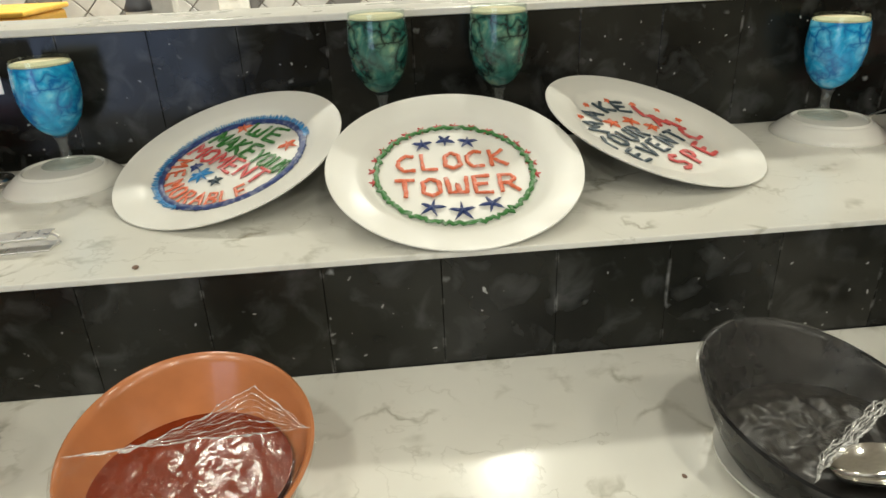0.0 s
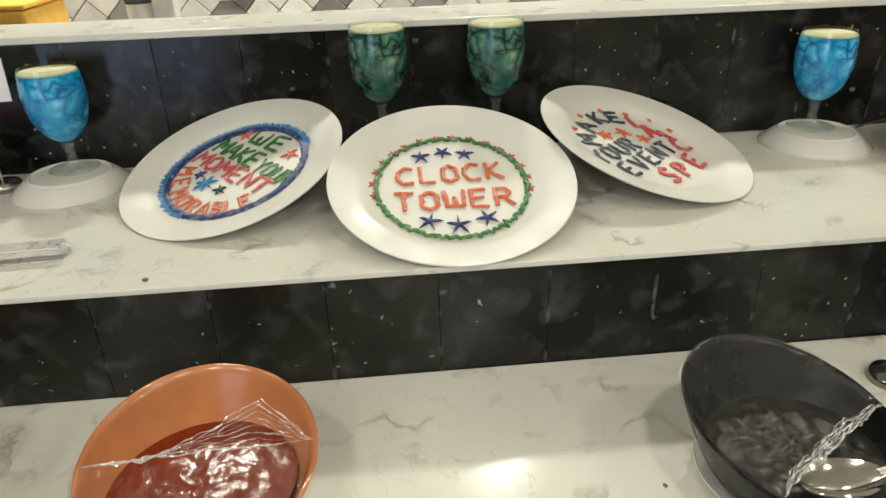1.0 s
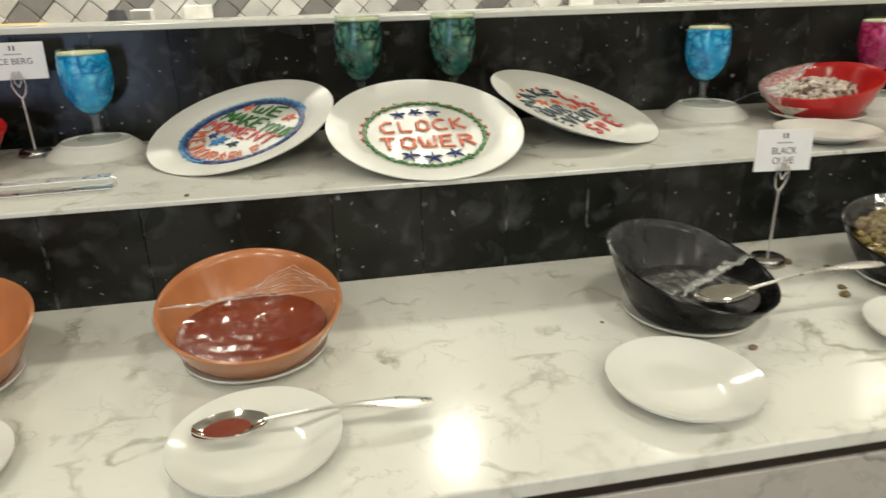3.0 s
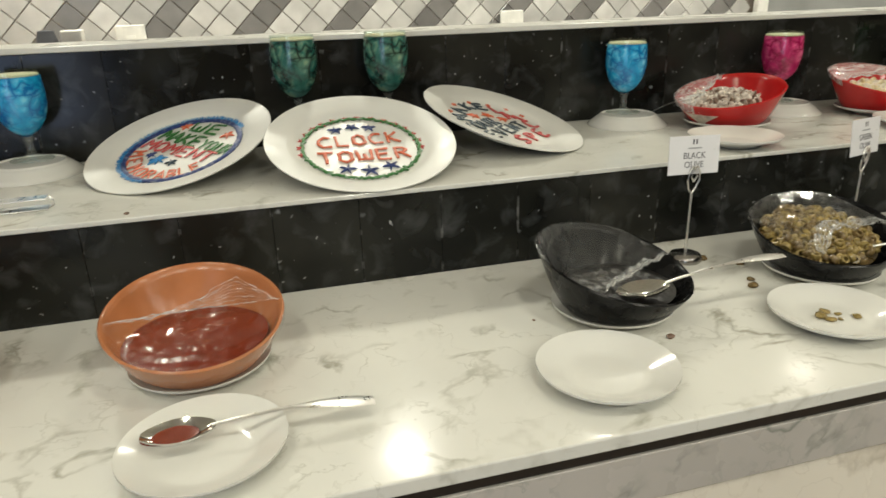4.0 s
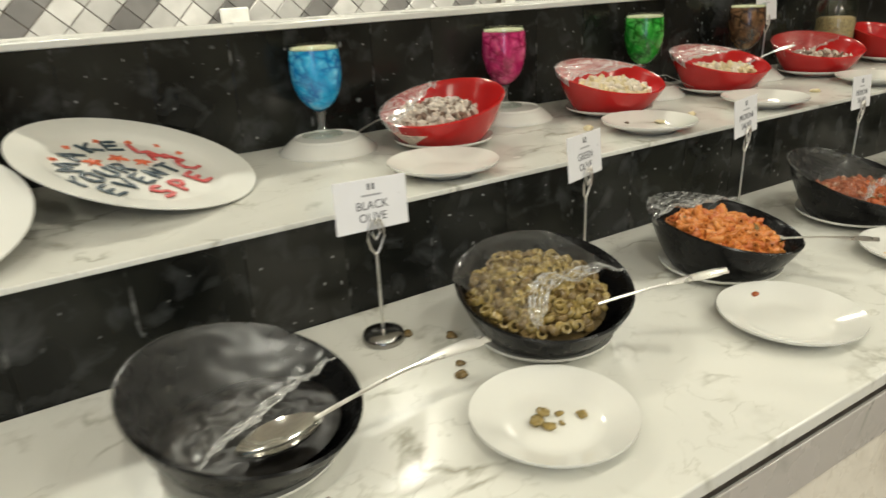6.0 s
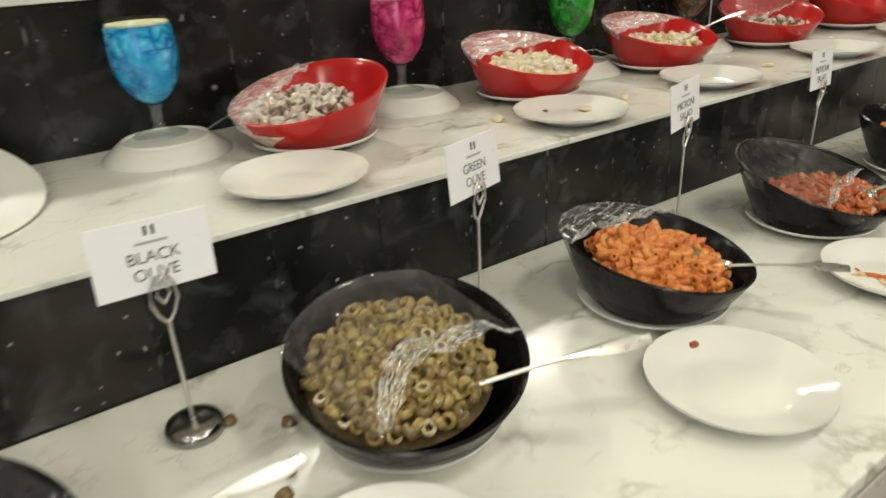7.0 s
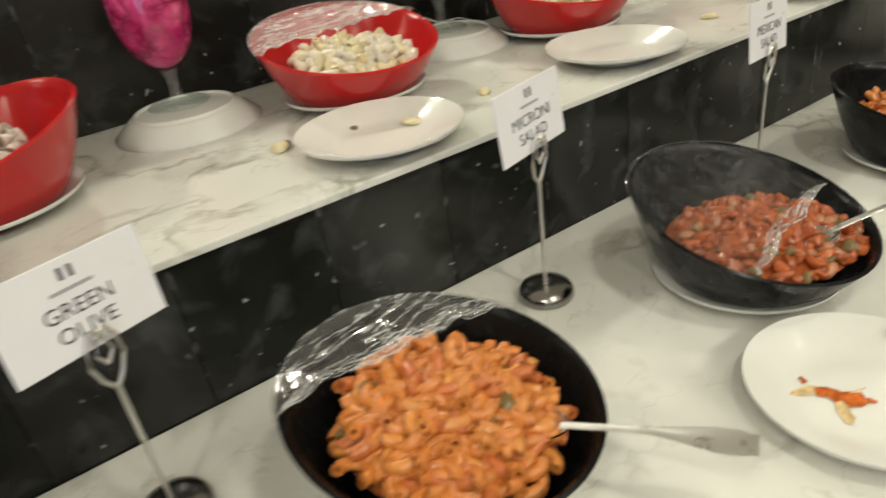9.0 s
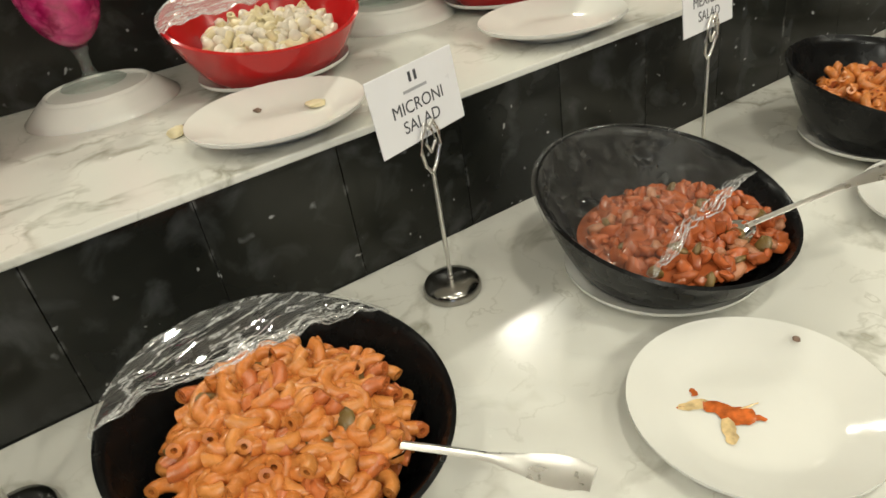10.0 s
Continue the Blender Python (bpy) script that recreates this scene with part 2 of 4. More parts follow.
def clear(name, tint, gloss_rough, base, crease, veil=0.06, pull=1.0, turn=0.0, fine=55.0, relief=0.004, edge=0.45):
    """Clear skin: see-through with gloss, whitish creases and a painted pale sheen."""
    m = bpy.data.materials.new(name)
    m.use_nodes = True
    nt = m.node_tree
    nt.nodes.remove(nt.nodes["Principled BSDF"])
    out = nt.nodes["Material Output"]
    tr = node(nt, "ShaderNodeBsdfTransparent", Color=(*tint, 1))
    gl = node(nt, "ShaderNodeBsdfGlossy", Roughness=gloss_rough)
    lw = node(nt, "ShaderNodeLayerWeight", Blend=0.35)
    fr = node(nt, "ShaderNodeMapRange", From_Min=0.35, From_Max=1.0, To_Min=0.05, To_Max=edge)
    nt.links.new(lw.outputs["Facing"], fr.inputs[0])
    m1 = nt.nodes.new("ShaderNodeMixShader")
    nt.links.new(tr.outputs[0], m1.inputs[1])
    nt.links.new(gl.outputs[0], m1.inputs[2])
    last = m1.outputs[0]
    if crease:
        mp = nt.nodes.new("ShaderNodeMapping")
        mp.vector_type = "TEXTURE"
        mp.inputs["Rotation"].default_value = (0, 0, radians(turn))
        mp.inputs["Scale"].default_value = (pull, 1, 1)
        nt.links.new(coords(nt, False), mp.inputs["Vector"])
        co = mp.outputs[0]
        n = noise_tex(nt, co, 22, 4, 2.0 / pull)
        n.inputs["Roughness"].default_value = 0.65
        bp = node(nt, "ShaderNodeBump", Strength=0.8, Distance=relief)
        nt.links.new(n.outputs["Fac"], bp.inputs["Height"])
        nt.links.new(bp.outputs[0], gl.inputs["Normal"])
        add = nt.nodes.new("ShaderNodeMath")
        add.inputs[1].default_value = base
        nt.links.new(fr.outputs[0], add.inputs[0])
        nt.links.new(add.outputs[0], m1.inputs[0])
        # white diffuse lines and veil paint in sheen and glints besides the creases
        tl = node(nt, "ShaderNodeBsdfDiffuse", Color=(0.8, 0.8, 0.78, 1))
        n2 = noise_tex(nt, co, fine, 5, 3.0 / pull, 0.7)
        f = ramp(nt, n2.outputs["Fac"], (0.480, grey(crease * veil)), (0.5, grey(crease)), (0.52, grey(crease * veil)))
        m2 = nt.nodes.new("ShaderNodeMixShader")
        nt.links.new(f, m2.inputs[0])
        nt.links.new(last, m2.inputs[1])
        nt.links.new(tl.outputs[0], m2.inputs[2])
        last = m2.outputs[0]
    else:
        nt.links.new(fr.outputs[0], m1.inputs[0])
    nt.links.new(last, out.inputs["Surface"])
    return m


FILM = clear("cling_film", (0.96, 0.96, 0.95), 0.05, 0.03, 0.07)
TAUT = clear("drum_tight_film", (0.95, 0.94, 0.92), 0.24, 0.0, 0.05, 0.04, 1.3, 40, 70.0, 0.00008, 0.24)
SHEER = clear("sheer_film", (0.96, 0.96, 0.95), 0.05, 0.0, 0.05, 0.05, 3.5, 70, 30.0, 0.0025, 0.24)
GLINT = clear("taut_film", (0.95, 0.95, 0.94), 0.05, 0.016, 0.06, 0.22, 3.5, 70, 30.0, 0.0025)
CRINKLE = clear("crinkled_film", (0.93, 0.93, 0.92), 0.06, 0.05, 0.5, 0.08, 5.0, 20, 42.0, 0.004)
HAZE = clear("gathered_film", (0.93, 0.93, 0.92), 0.07, 0.09, 0.75, 0.30, 3.0, 8, 36.0, 0.005)
FOLD = clear("film_fold", (0.93, 0.93, 0.92), 0.10, 0.16, 0.62, 0.22)
STEMGLASS = clear("stem_glass", (0.90, 0.94, 0.92), 0.05, 0.07, 0.16)
GLASS = clear("clear_glass", (0.9, 0.94, 0.92), 0.03, 0.0, 0)


# ---- mesh helpers ----
BOXED = set()


def finish(name, bm, mat, smooth=True):
    angle = 15 if id(bm) in BOXED else 60
    BOXED.discard(id(bm))
    me = bpy.data.meshes.new(name)
    bm.normal_update()
    bm.to_mesh(me)
    bm.free()
    for mm in mat if isinstance(mat, (list, tuple)) else [mat]:
        me.materials.append(mm)
    if smooth:
        me.polygons.foreach_set("use_smooth", [True] * len(me.polygons))
        me.set_sharp_from_angle(angle=radians(angle))
    return me


def thing(name, bm, mat, m, label, category, group="", kind="", smooth=True):
    ob = new(name, finish(name, bm, mat, smooth))
    ob.matrix_world = m
    return tagged(ob, label, category, group, kind)


def root(name, m, label, category, group=""):
    ob = new(name)
    ob.empty_display_size = 0.03
    ob.matrix_world = m
    return tagged(ob, label, category, group)


def part(name, bm, mat, parent, label="", smooth=True):
    ob = new(name, bm if isinstance(bm, bpy.types.Mesh) else finish(name, bm, mat, smooth))
    ob.parent = parent
    return tagged(ob, label)


def lathe(profile, seg=48, bm=None):
    """A body of revolution; a profile that ends on the axis is closed there."""
    bm = bm or bmesh.new()
    rings = []
    for r, z in profile:
        if r < 1e-6:
            rings.append([bm.verts.new((0, 0, z))])
        else:
            rings.append([bm.verts.new((r * math.cos(2 * math.pi * i / seg), r * math.sin(2 * math.pi * i / seg), z)) for i in range(seg)])
    for a, b in zip(rings, rings[1:]):
        for i in range(seg):
            j = (i + 1) % seg
            q = [a[i % len(a)], a[j % len(a)], b[j % len(b)], b[i % len(b)]]
            q = list(dict.fromkeys(q))
            if len(q) > 2:
                bm.faces.new(q)
    return bm


def tube(points, radius, seg=8, flat=1.0, bm=None, cap=True):
    """A rod along points; radius a number or one for each point; flat squashes it in height."""
    bm = bm or bmesh.new()
    pts = [Vector(p) for p in points]
    rad = radius if isinstance(radius, (list, tuple)) else [radius] * len(pts)
    rings = []
    for k, p in enumerate(pts):
        d = (pts[min(k + 1, len(pts) - 1)] - pts[max(k - 1, 0)]).normalized()
        side = d.cross(Vector((0, 0, 1)))
        side = side.normalized() if side.length > 1e-3 else Vector((1, 0, 0))
        up = side.cross(d).normalized()
        rings.append([bm.verts.new(p + rad[k] * (math.cos(2 * math.pi * i / seg) * side + flat * math.sin(2 * math.pi * i / seg) * up)) for i in range(seg)])
    for a, b in zip(rings, rings[1:]):
        for i in range(seg):
            bm.faces.new((a[i], a[(i + 1) % seg], b[(i + 1) % seg], b[i]))
    if cap:
        bm.faces.new(rings[0][::-1])
        bm.faces.new(rings[-1])
    return bm


def box(x0, x1, y0, y1, z0, z1, bev=0.0, bm=None):
    bm = bm or bmesh.new()
    BOXED.add(id(bm))
    got = bmesh.ops.create_cube(bm, size=1, matrix=Matrix.Translation(((x0 + x1) / 2, (y0 + y1) / 2, (z0 + z1) / 2)) @ Matrix.Diagonal((x1 - x0, y1 - y0, z1 - z0, 1)))
    if bev:
        edges = list({e for v in got["verts"] for e in v.link_edges})
        bmesh.ops.bevel(bm, geom=edges, offset=bev, segments=2, affect="EDGES", profile=0.5)
    return bm


def lump(r, seed, rough=0.3, sub=2, stretch=(1, 1, 1)):
    bm = bmesh.new()
    bmesh.ops.create_icosphere(bm, subdivisions=sub, radius=r)
    for v in bm.verts:
        n = noise.noise(v.co / r * 1.1 + Vector((seed * 7.3, seed * 3.1, 0)))
        v.co *= 1 + rough * n
        v.co = Vector((v.co.x * stretch[0], v.co.y * stretch[1], v.co.z * stretch[2]))
    return bm


# ---- setting ----
X0, X1 = -1.75, 3.75
CT, SH, BT = 0.900, 1.0335, 1.2150      # counter top, shelf top, top of the back panel
YF, YB = -0.438, 0.370
STRUCT = "structure"
I = Matrix.Identity(4)
thing("floor", box(-4, 6, -4, 4, -0.1, 0), FLOOR_MAT, I, "brown stone floor of the dining room", "floor", kind=STRUCT)
thing("ceiling", box(-4, 6, -4, 2.2, CEIL, CEIL + 0.1), CEIL_PAINT, I, "off-white painted ceiling with round downlights", "ceiling", kind=STRUCT)
thing("wall_south", box(-4, 6, -4.2, -4, 0, CEIL), WALL_PAINT, I, "plain brown painted wall behind the buffet guests", "wall", kind=STRUCT)
SKYGLOW = bpy.data.materials.new("daylight_outside")
SKYGLOW.use_nodes = True
SKYGLOW.node_tree.nodes["Principled BSDF"].inputs["Emission Color"].default_value = (0.50, 0.66, 1.0, 1)
SKYGLOW.node_tree.nodes["Principled BSDF"].inputs["Emission Strength"].default_value = 2.2
win = root("window_1", pose(-2.2, -3.99, 0.12), "tall glazed front with cool daylight behind", "window")
tagged(win, kind=STRUCT)
part("pane", box(-0.95, 0.95, 0.0, 0.01, 0.05, 1.80), SKYGLOW, win, "bright daylit pane")
for wx in (-0.98, 0.0, 0.98):
    part("window_frame", box(wx - 0.03, wx + 0.03, -0.005, 0.04, 0.0, 1.85, 0.004), DARKWOOD, win)
thing("wall_west", box(-4.2, -4, -4, 2.2, 0, CEIL), WALL_PAINT, I, "plain brown painted side wall", "wall", kind=STRUCT)
thing("wall_east", box(6, 6.2, -4, 2.2, 0, CEIL), WALL_PAINT, I, "plain brown painted side wall", "wall", kind=STRUCT)

base = root("buffet_counter", I, "two-tier buffet counter in veined white marble and black stone", "buffet counter")
tagged(base, kind=STRUCT)
part("counter_top", box(X0, X1, YF, 0.0, CT - 0.016, CT, 0.002), MARBLE, base, "veined white marble slab with a thin edge")
# near-black colour paints in the shade below the slab's overhang
part("shadow_strip", box(X0, X1, YF + 0.006, -0.01, CT - 0.030, CT - 0.0165), DARKWOOD, base, "recessed strip coloured dark for the shade under the slab")
part("front_panel", box(X0, X1, YF + 0.003, YF + 0.05, 0.813, CT - 0.0305, 0.001), FRONT_MARBLE, base, "greyish veined marble front band")
low_bm = box(X0, X1, YF + 0.0045, YF + 0.05, 0.10, 0.8115)
for v in low_bm.verts:
    if v.co.z < 0.5 and v.co.y < YF + 0.02:
        v.co.y -= 0.10
part("lower_panel", low_bm, marble("lower_marble", (0.66, 0.61, 0.52), (0.40, 0.35, 0.28), 0.8, 0.25), base, "cream marble lower front panel")
part("plinth", box(X0, X1, YF + 0.05, 0.3, 0.0, 0.10), DARKWOOD, base)
part("shelf_slab", box(X0, X1, -0.005, YB + 0.1, SH - 0.007, SH, 0.0015), MARBLE, base, "veined white marble upper shelf")
part("riser_core", box(X0, X1, 0.006, 0.05, CT - 0.02, SH - 0.0075), GROUT, base)
part("back_core", box(X0, X1, YB + 0.006, YB + 0.10, SH + 0.0005, BT - 0.0005), GROUT, base)
part("ledge_cap", box(X0, X1, YB - 0.004, YB + 0.13, BT, BT + 0.010, 0.002), LEDGE_MARBLE, base, "narrow white marble ledge on the back panel")

EMIT = bpy.data.materials.new("lamp_glow")
EMIT.use_nodes = True
EMIT.node_tree.nodes["Principled BSDF"].inputs["Emission Color"].default_value = (1.0, 0.88, 0.7, 1)
EMIT.node_tree.nodes["Principled BSDF"].inputs["Emission Strength"].default_value = 30.0


def downlight(x, y):
    r = root("ceiling_downlight", pose(x, y, CEIL), "round recessed ceiling downlight with a white trim ring", "ceiling light", "ceiling downlights")
    part("trim_ring", lathe([(0.062, 0.0), (0.075, 0.0), (0.077, -0.006), (0.066, -0.012), (0.060, -0.008), (0.062, 0.0)]), WHITE_PLASTIC, r)
    part("lens", lathe([(0.0, -0.005), (0.0605, -0.005)], 24), EMIT, r, "glowing frosted lens")


for lx, ly in LAMPS:
    downlight(lx, ly)


# ---- crockery ----
def plate_profile(r, h, well, deep=0.4):
    t = 0.0035
    return [(0, t), (well * 0.8, t), (well * 0.97, t + h * 0.03), (well * 1.10, t + h * 0.13), (well * 1.26, t + h * 0.31), (r * 0.95, h - 0.0018), (r * 0.985, h - 0.0006), (r, h), (r, h - 0.0022), (r * 0.98, h - 0.004),
            (well * 1.1, h * deep * 0.75), (well * 0.98, 0.001), (well * 0.9, 0.0), (well * 0.84, 0.0), (well * 0.82, 0.0015), (0, 0.0015)]


SMALL = finish("side_plate", lathe(plate_profile(0.0755, 0.018, 0.044), 64), PORCELAIN)
SAUCER = finish("saucer", lathe(plate_profile(0.0775, 0.015, 0.047), 64), PORCELAIN)


def side_plate(x, y, z, label, group, rz=0.0, scale=1.0):
    ob = new("side_plate", SMALL)
    ob.matrix_world = pose(x, y, z, 0, 0, rz) @ Matrix.Diagonal((scale, scale, 1, 1))
    return tagged(ob, label, "plate", group)


G_LOW = "side plates on the counter"
G_UP = "side plates on the upper shelf"
side_plate(-0.164, -0.349, CT, "small white porcelain plate holding a sauce spoon on the counter", G_LOW)
side_plate(0.244, -0.343, CT, "empty small white porcelain plate on the marble counter", G_LOW)
side_plate(0.566, -0.314, CT, "small white porcelain plate with green olive scraps on it", G_LOW)
side_plate(0.902, -0.324, CT, "small white porcelain plate with one red crumb near its rim", G_LOW, 0, 1.02)
side_plate(1.206, -0.319, CT, "small white porcelain plate smeared with orange sauce", G_LOW)
side_plate(1.514, -0.290, CT, "small white porcelain plate with a dark crumb on the counter", G_LOW)
side_plate(1.841, -0.317, CT, "empty small white porcelain plate on the marble counter", G_LOW)
side_plate(-0.442, -0.335, CT, "empty small white porcelain plate on the marble counter", G_LOW)
side_plate(0.695, 0.064, SH, "empty small white plate before a red salad bowl", G_UP)
side_plate(1.087, 0.059, SH, "small white plate with pasta crumbs on the upper shelf", G_UP)
side_plate(1.392, 0.060, SH, "small white plate with a pale crumb on the shelf", G_UP)
side_plate(1.751, 0.050, SH, "empty small white plate on the upper shelf", G_UP)
side_plate(2.067, 0.043, SH, "empty small white plate on the upper shelf", G_UP)


def bowl_mesh(low, tilt=12.0, rb=0.052, rr=0.096, h0=0.062, thick=0.0045):
    """A bowl whose rim is cut aslant, lowest towards the angle low."""
    bm = bmesh.new()
    seg, n = 72, 12
    g = math.tan(radians(tilt))

    def at(th, s, inset):
        c, sn = math.cos(th), math.sin(th)
        top = h0 - g * rr * math.cos(th - low)
        r = rb + (rr - rb) * s ** 0.72 - inset
        return (r * c, r * sn, inset * 0.9 + (top - inset * 0.9) * s ** 1.25)
    rings = []
    for k in range(n + 1):
        rings.append([bm.verts.new(at(2 * math.pi * i / seg, k / n, 0)) for i in range(seg)])
    lip = [bm.verts.new(Vector(at(2 * math.pi * i / seg, 1, thick / 2)) + Vector((0, 0, 0.0018))) for i in range(seg)]
    rings.append(lip)
    for k in range(n, -1, -1):
        rings.append([bm.verts.new(at(2 * math.pi * i / seg, k / n, thick)) for i in range(seg)])
    for a, b in zip(rings, rings[1:]):
        for i in range(seg):
            bm.faces.new((a[i], a[(i + 1) % seg], b[(i + 1) % seg], b[i]))
    bm.faces.new(rings[0][::-1])
    bm.faces.new(rings[-1])
    return bm


def rim_z(x, y, low, tilt=12.0, h0=0.062):
    return h0 - math.tan(radians(tilt)) * (x * math.cos(low) + y * math.sin(low))


def film_mesh(low, face, cut, seed, tilt=12.0, sag=0.004, bunch=0.010, rr=0.0965, peak=None, skirt=0.013, bow=0.0, jag=1.0, wave=0.0022):
    """Cling film over the part of the rim that lies beyond the line at cut, towards the angle face."""
    bm = bmesh.new()
    n, m = 64, 40
    d, s = Vector((math.cos(face), math.sin(face))), Vector((-math.sin(face), math.cos(face)))
    grid = []
    for i in range(n + 1):
        a = -1 + 2 * i / n
        w = math.sqrt(max(0.0, 1 - cut * cut)) * 0.995
        lat = a * w
        edge = cut + bow * (1 - a * a) + jag * (0.10 * noise.noise(Vector((a * 2.2, seed, 0))) * (1 - a * a) + 0.035 * noise.noise(Vector((a * 8, seed, 4))))
        if peak:
            edge -= peak[1] * max(0.0, 1 - abs(a - peak[0]) / (0.95 if a < peak[0] else 0.48))
        row = []
        far = math.sqrt(max(0.0, 1 - lat * lat))
        edge = min(edge, far - 0.02)
        for j in range(m + 1):
            u = j / m
            b = edge + (far - edge) * min(1.0, u / 0.86)
            p = d * (b * rr) + s * (lat * rr)
            z = rim_z(p.x, p.y, low, tilt) + 0.0022
            inner = min(1.0, (far - b) / 0.35)
            near = math.exp(-((b - edge) / 0.10) ** 2)
            q = Vector((p.x * 60, p.y * 60, seed * 3.7))
            z += inner * (-sag + wave * noise.noise(q)) + near * inner * bunch * (0.55 + 0.9 * noise.noise(q * 1.4 + Vector((0, 0, 9))))
            if peak:
                z += inner * near * peak[1] * 0.02 * math.exp(-((a - peak[0]) / 0.3) ** 2)
            if u > 0.86:
                v = (u - 0.86) / 0.14
                out = 1 + 0.010 - 0.052 * v + 0.01 * noise.noise(q * 2)
                p = p * out
                z -= skirt * v * (1 + 0.4 * noise.noise(Vector((a * 5, seed, 1))))
                p *= 1.012
            row.append(bm.verts.new((p.x, p.y, z)))
        grid.append(row)
    for ra, rc in zip(grid, grid[1:]):
        for j in range(m):
            bm.faces.new((ra[j], rc[j], rc[j + 1], ra[j + 1]))
    return bm


def salad_bowl(x, y, z, low_deg, mat, label, group, film=None, tilt=12.0):
    low = radians(low_deg)
    sc = new("saucer", SAUCER)
    sc.matrix_world = pose(x, y, z)
    tagged(sc, "white porcelain saucer under a slanted salad bowl", "saucer", "saucers under the bowls")
    r = root("salad_bowl", pose(x, y, z + 0.0045) @ Matrix.Scale(1.012, 4), label, "bowl", group)
    part("bowl", bowl_mesh(low, tilt), mat, r)
    if film:
        opts = dict(film)
        folds, spread, skin, flatten = opts.pop("folds", 2), opts.pop("spread", 0.004), opts.pop("skin", FILM), opts.pop("flatten", 0.0)
        bm = film_mesh(low, tilt=tilt, **opts)
        bm.verts.ensure_lookup_table()
        edge = [bm.verts[i * 41].co.copy() for i in range(65)]
        f = part("cling_film", bm, skin, r, "crinkled clear cling film")
        f.visible_shadow = False
        sd = film["seed"]
        inward = Vector((math.cos(film["face"]), math.sin(film["face"]), 0))
        for k in range(folds):
            off = spread * k / max(1, folds - 1)
            pts, wid = [], []
            for i, q in enumerate(edge):
                end = 1 - abs(i / 32 - 1) ** 3
                w = Vector((0.004 * noise.noise(q * 70 + Vector((k, 0, 0))), 0.0025 * noise.noise(q * 60 + Vector((sd, k, 0))), 0.0012 + 0.004 * abs(noise.noise(q * 110 + Vector((0, 0, k))))))
                chord = edge[0].lerp(edge[-1], i / 64)
                q2 = q.lerp(chord, flatten * k / max(1, folds - 1)) + inward * off * end
                pts.append(q2 + w * end)
                wid.append((0.0016 if flatten and k == folds - 1 else 0.0011 if k == 0 else 0.0004 + 0.0007 * abs(noise.noise(Vector((k * 1.7, sd, 0.3)))) * 2) * (0.05 + end) * (0.15 + 1.9 * abs(noise.noise(q * 140 + Vector((k * 3.0, sd, 0))))))
            fold = part("film_fold", tube(pts, wid, 6, 0.45), FOLD, f, "gathered whitish film edge")
            fold.visible_shadow = False
    return r


G_B = "slanted bowls on the counter"
G_R = "slanted red bowls on the upper shelf"
BZ = CT
deg = radians
salad_bowl(-0.1740, -0.1770, BZ, -81, ORANGE, "orange slanted bowl of red sauce half under cling film", G_B, dict(face=deg(-86), cut=-0.02, seed=1, sag=0.006, bunch=0.003, peak=(0.48, 0.42), jag=0.25, folds=8, spread=0.002, skin=SHEER, flatten=1.0), tilt=12.7)
salad_bowl(0.3295, -0.1975, BZ, -50, BLACKWARE, "black slanted bowl of black olives mostly under cling film", G_B, dict(face=deg(123), cut=-0.36, seed=2, sag=0.001, bunch=0.006, jag=0.7, folds=10, spread=0.010, skin=TAUT, wave=0.0005), tilt=15)
salad_bowl(0.6655, -0.1810, BZ, -110, BLACKWARE, "black slanted bowl of sliced green olives under cling film", G_B, dict(face=deg(99), cut=-0.62, seed=3, sag=-0.002, bunch=0.010, bow=0.33, folds=16, spread=0.026, skin=GLINT, wave=0.0010), tilt=13)
salad_bowl(0.9705, -0.1800, BZ, -52, BLACKWARE, "black slanted bowl of macaroni with film pushed back", G_B, dict(face=deg(92), cut=0.33, seed=4, sag=-0.004, bunch=0.008, jag=0.5, folds=8, spread=0.012, skin=CRINKLE), tilt=11)
salad_bowl(1.2885, -0.1765, BZ, -80, BLACKWARE, "black slanted bowl of red bean salad under thin film", G_B, dict(face=deg(104), cut=-0.37, seed=5, sag=0.005, bunch=0.006, jag=0.5, folds=9, spread=0.010, skin=GLINT), tilt=15)
salad_bowl(1.6070, -0.1780, BZ, -70, BLACKWARE, "black slanted bowl of orange mixed salad", G_B, tilt=12)
salad_bowl(1.950, -0.178, BZ, -70, BLACKWARE, "black slanted bowl of pale mixed salad", G_B)
salad_bowl(-0.489, -0.178, BZ, -85, ORANGE, "orange slanted bowl beside the sauce bowl", G_B)
salad_bowl(0.7840, 0.2030, SH, -158, REDWARE, "red slanted bowl of creamy salad with film at one end", G_R, dict(face=deg(128), cut=0.36, seed=6, sag=0.002, bunch=0.012, jag=0.5, folds=5, spread=0.008, skin=HAZE), tilt=12.5)
pasta_bowl = salad_bowl(1.1440, 0.2060, SH, -87, REDWARE, "red slanted bowl of creamy pasta half under cling film", G_R, dict(face=deg(95), cut=0.0, seed=7, sag=-0.004, bunch=0.004, jag=0.3, folds=4, spread=0.008, skin=HAZE), tilt=12.5)
tail = [(0.092, -0.012, 0.060), (0.115, -0.006, 0.050), (0.150, 0.004, 0.047), (0.240, 0.005, 0.012)]
part("film_tail", tube(tail, [0.004, 0.0022, 0.0016, 0.0008], 6, 0.3), FOLD, pasta_bowl, "twisted wisp of cling film").visible_shadow = False
salad_bowl(1.4550, 0.2110, SH, -90, REDWARE, "red slanted bowl of pale yellow salad with film", G_R, dict(face=deg(95), cut=0.1, seed=8, sag=0.0, bunch=0.008, skin=HAZE), tilt=12)
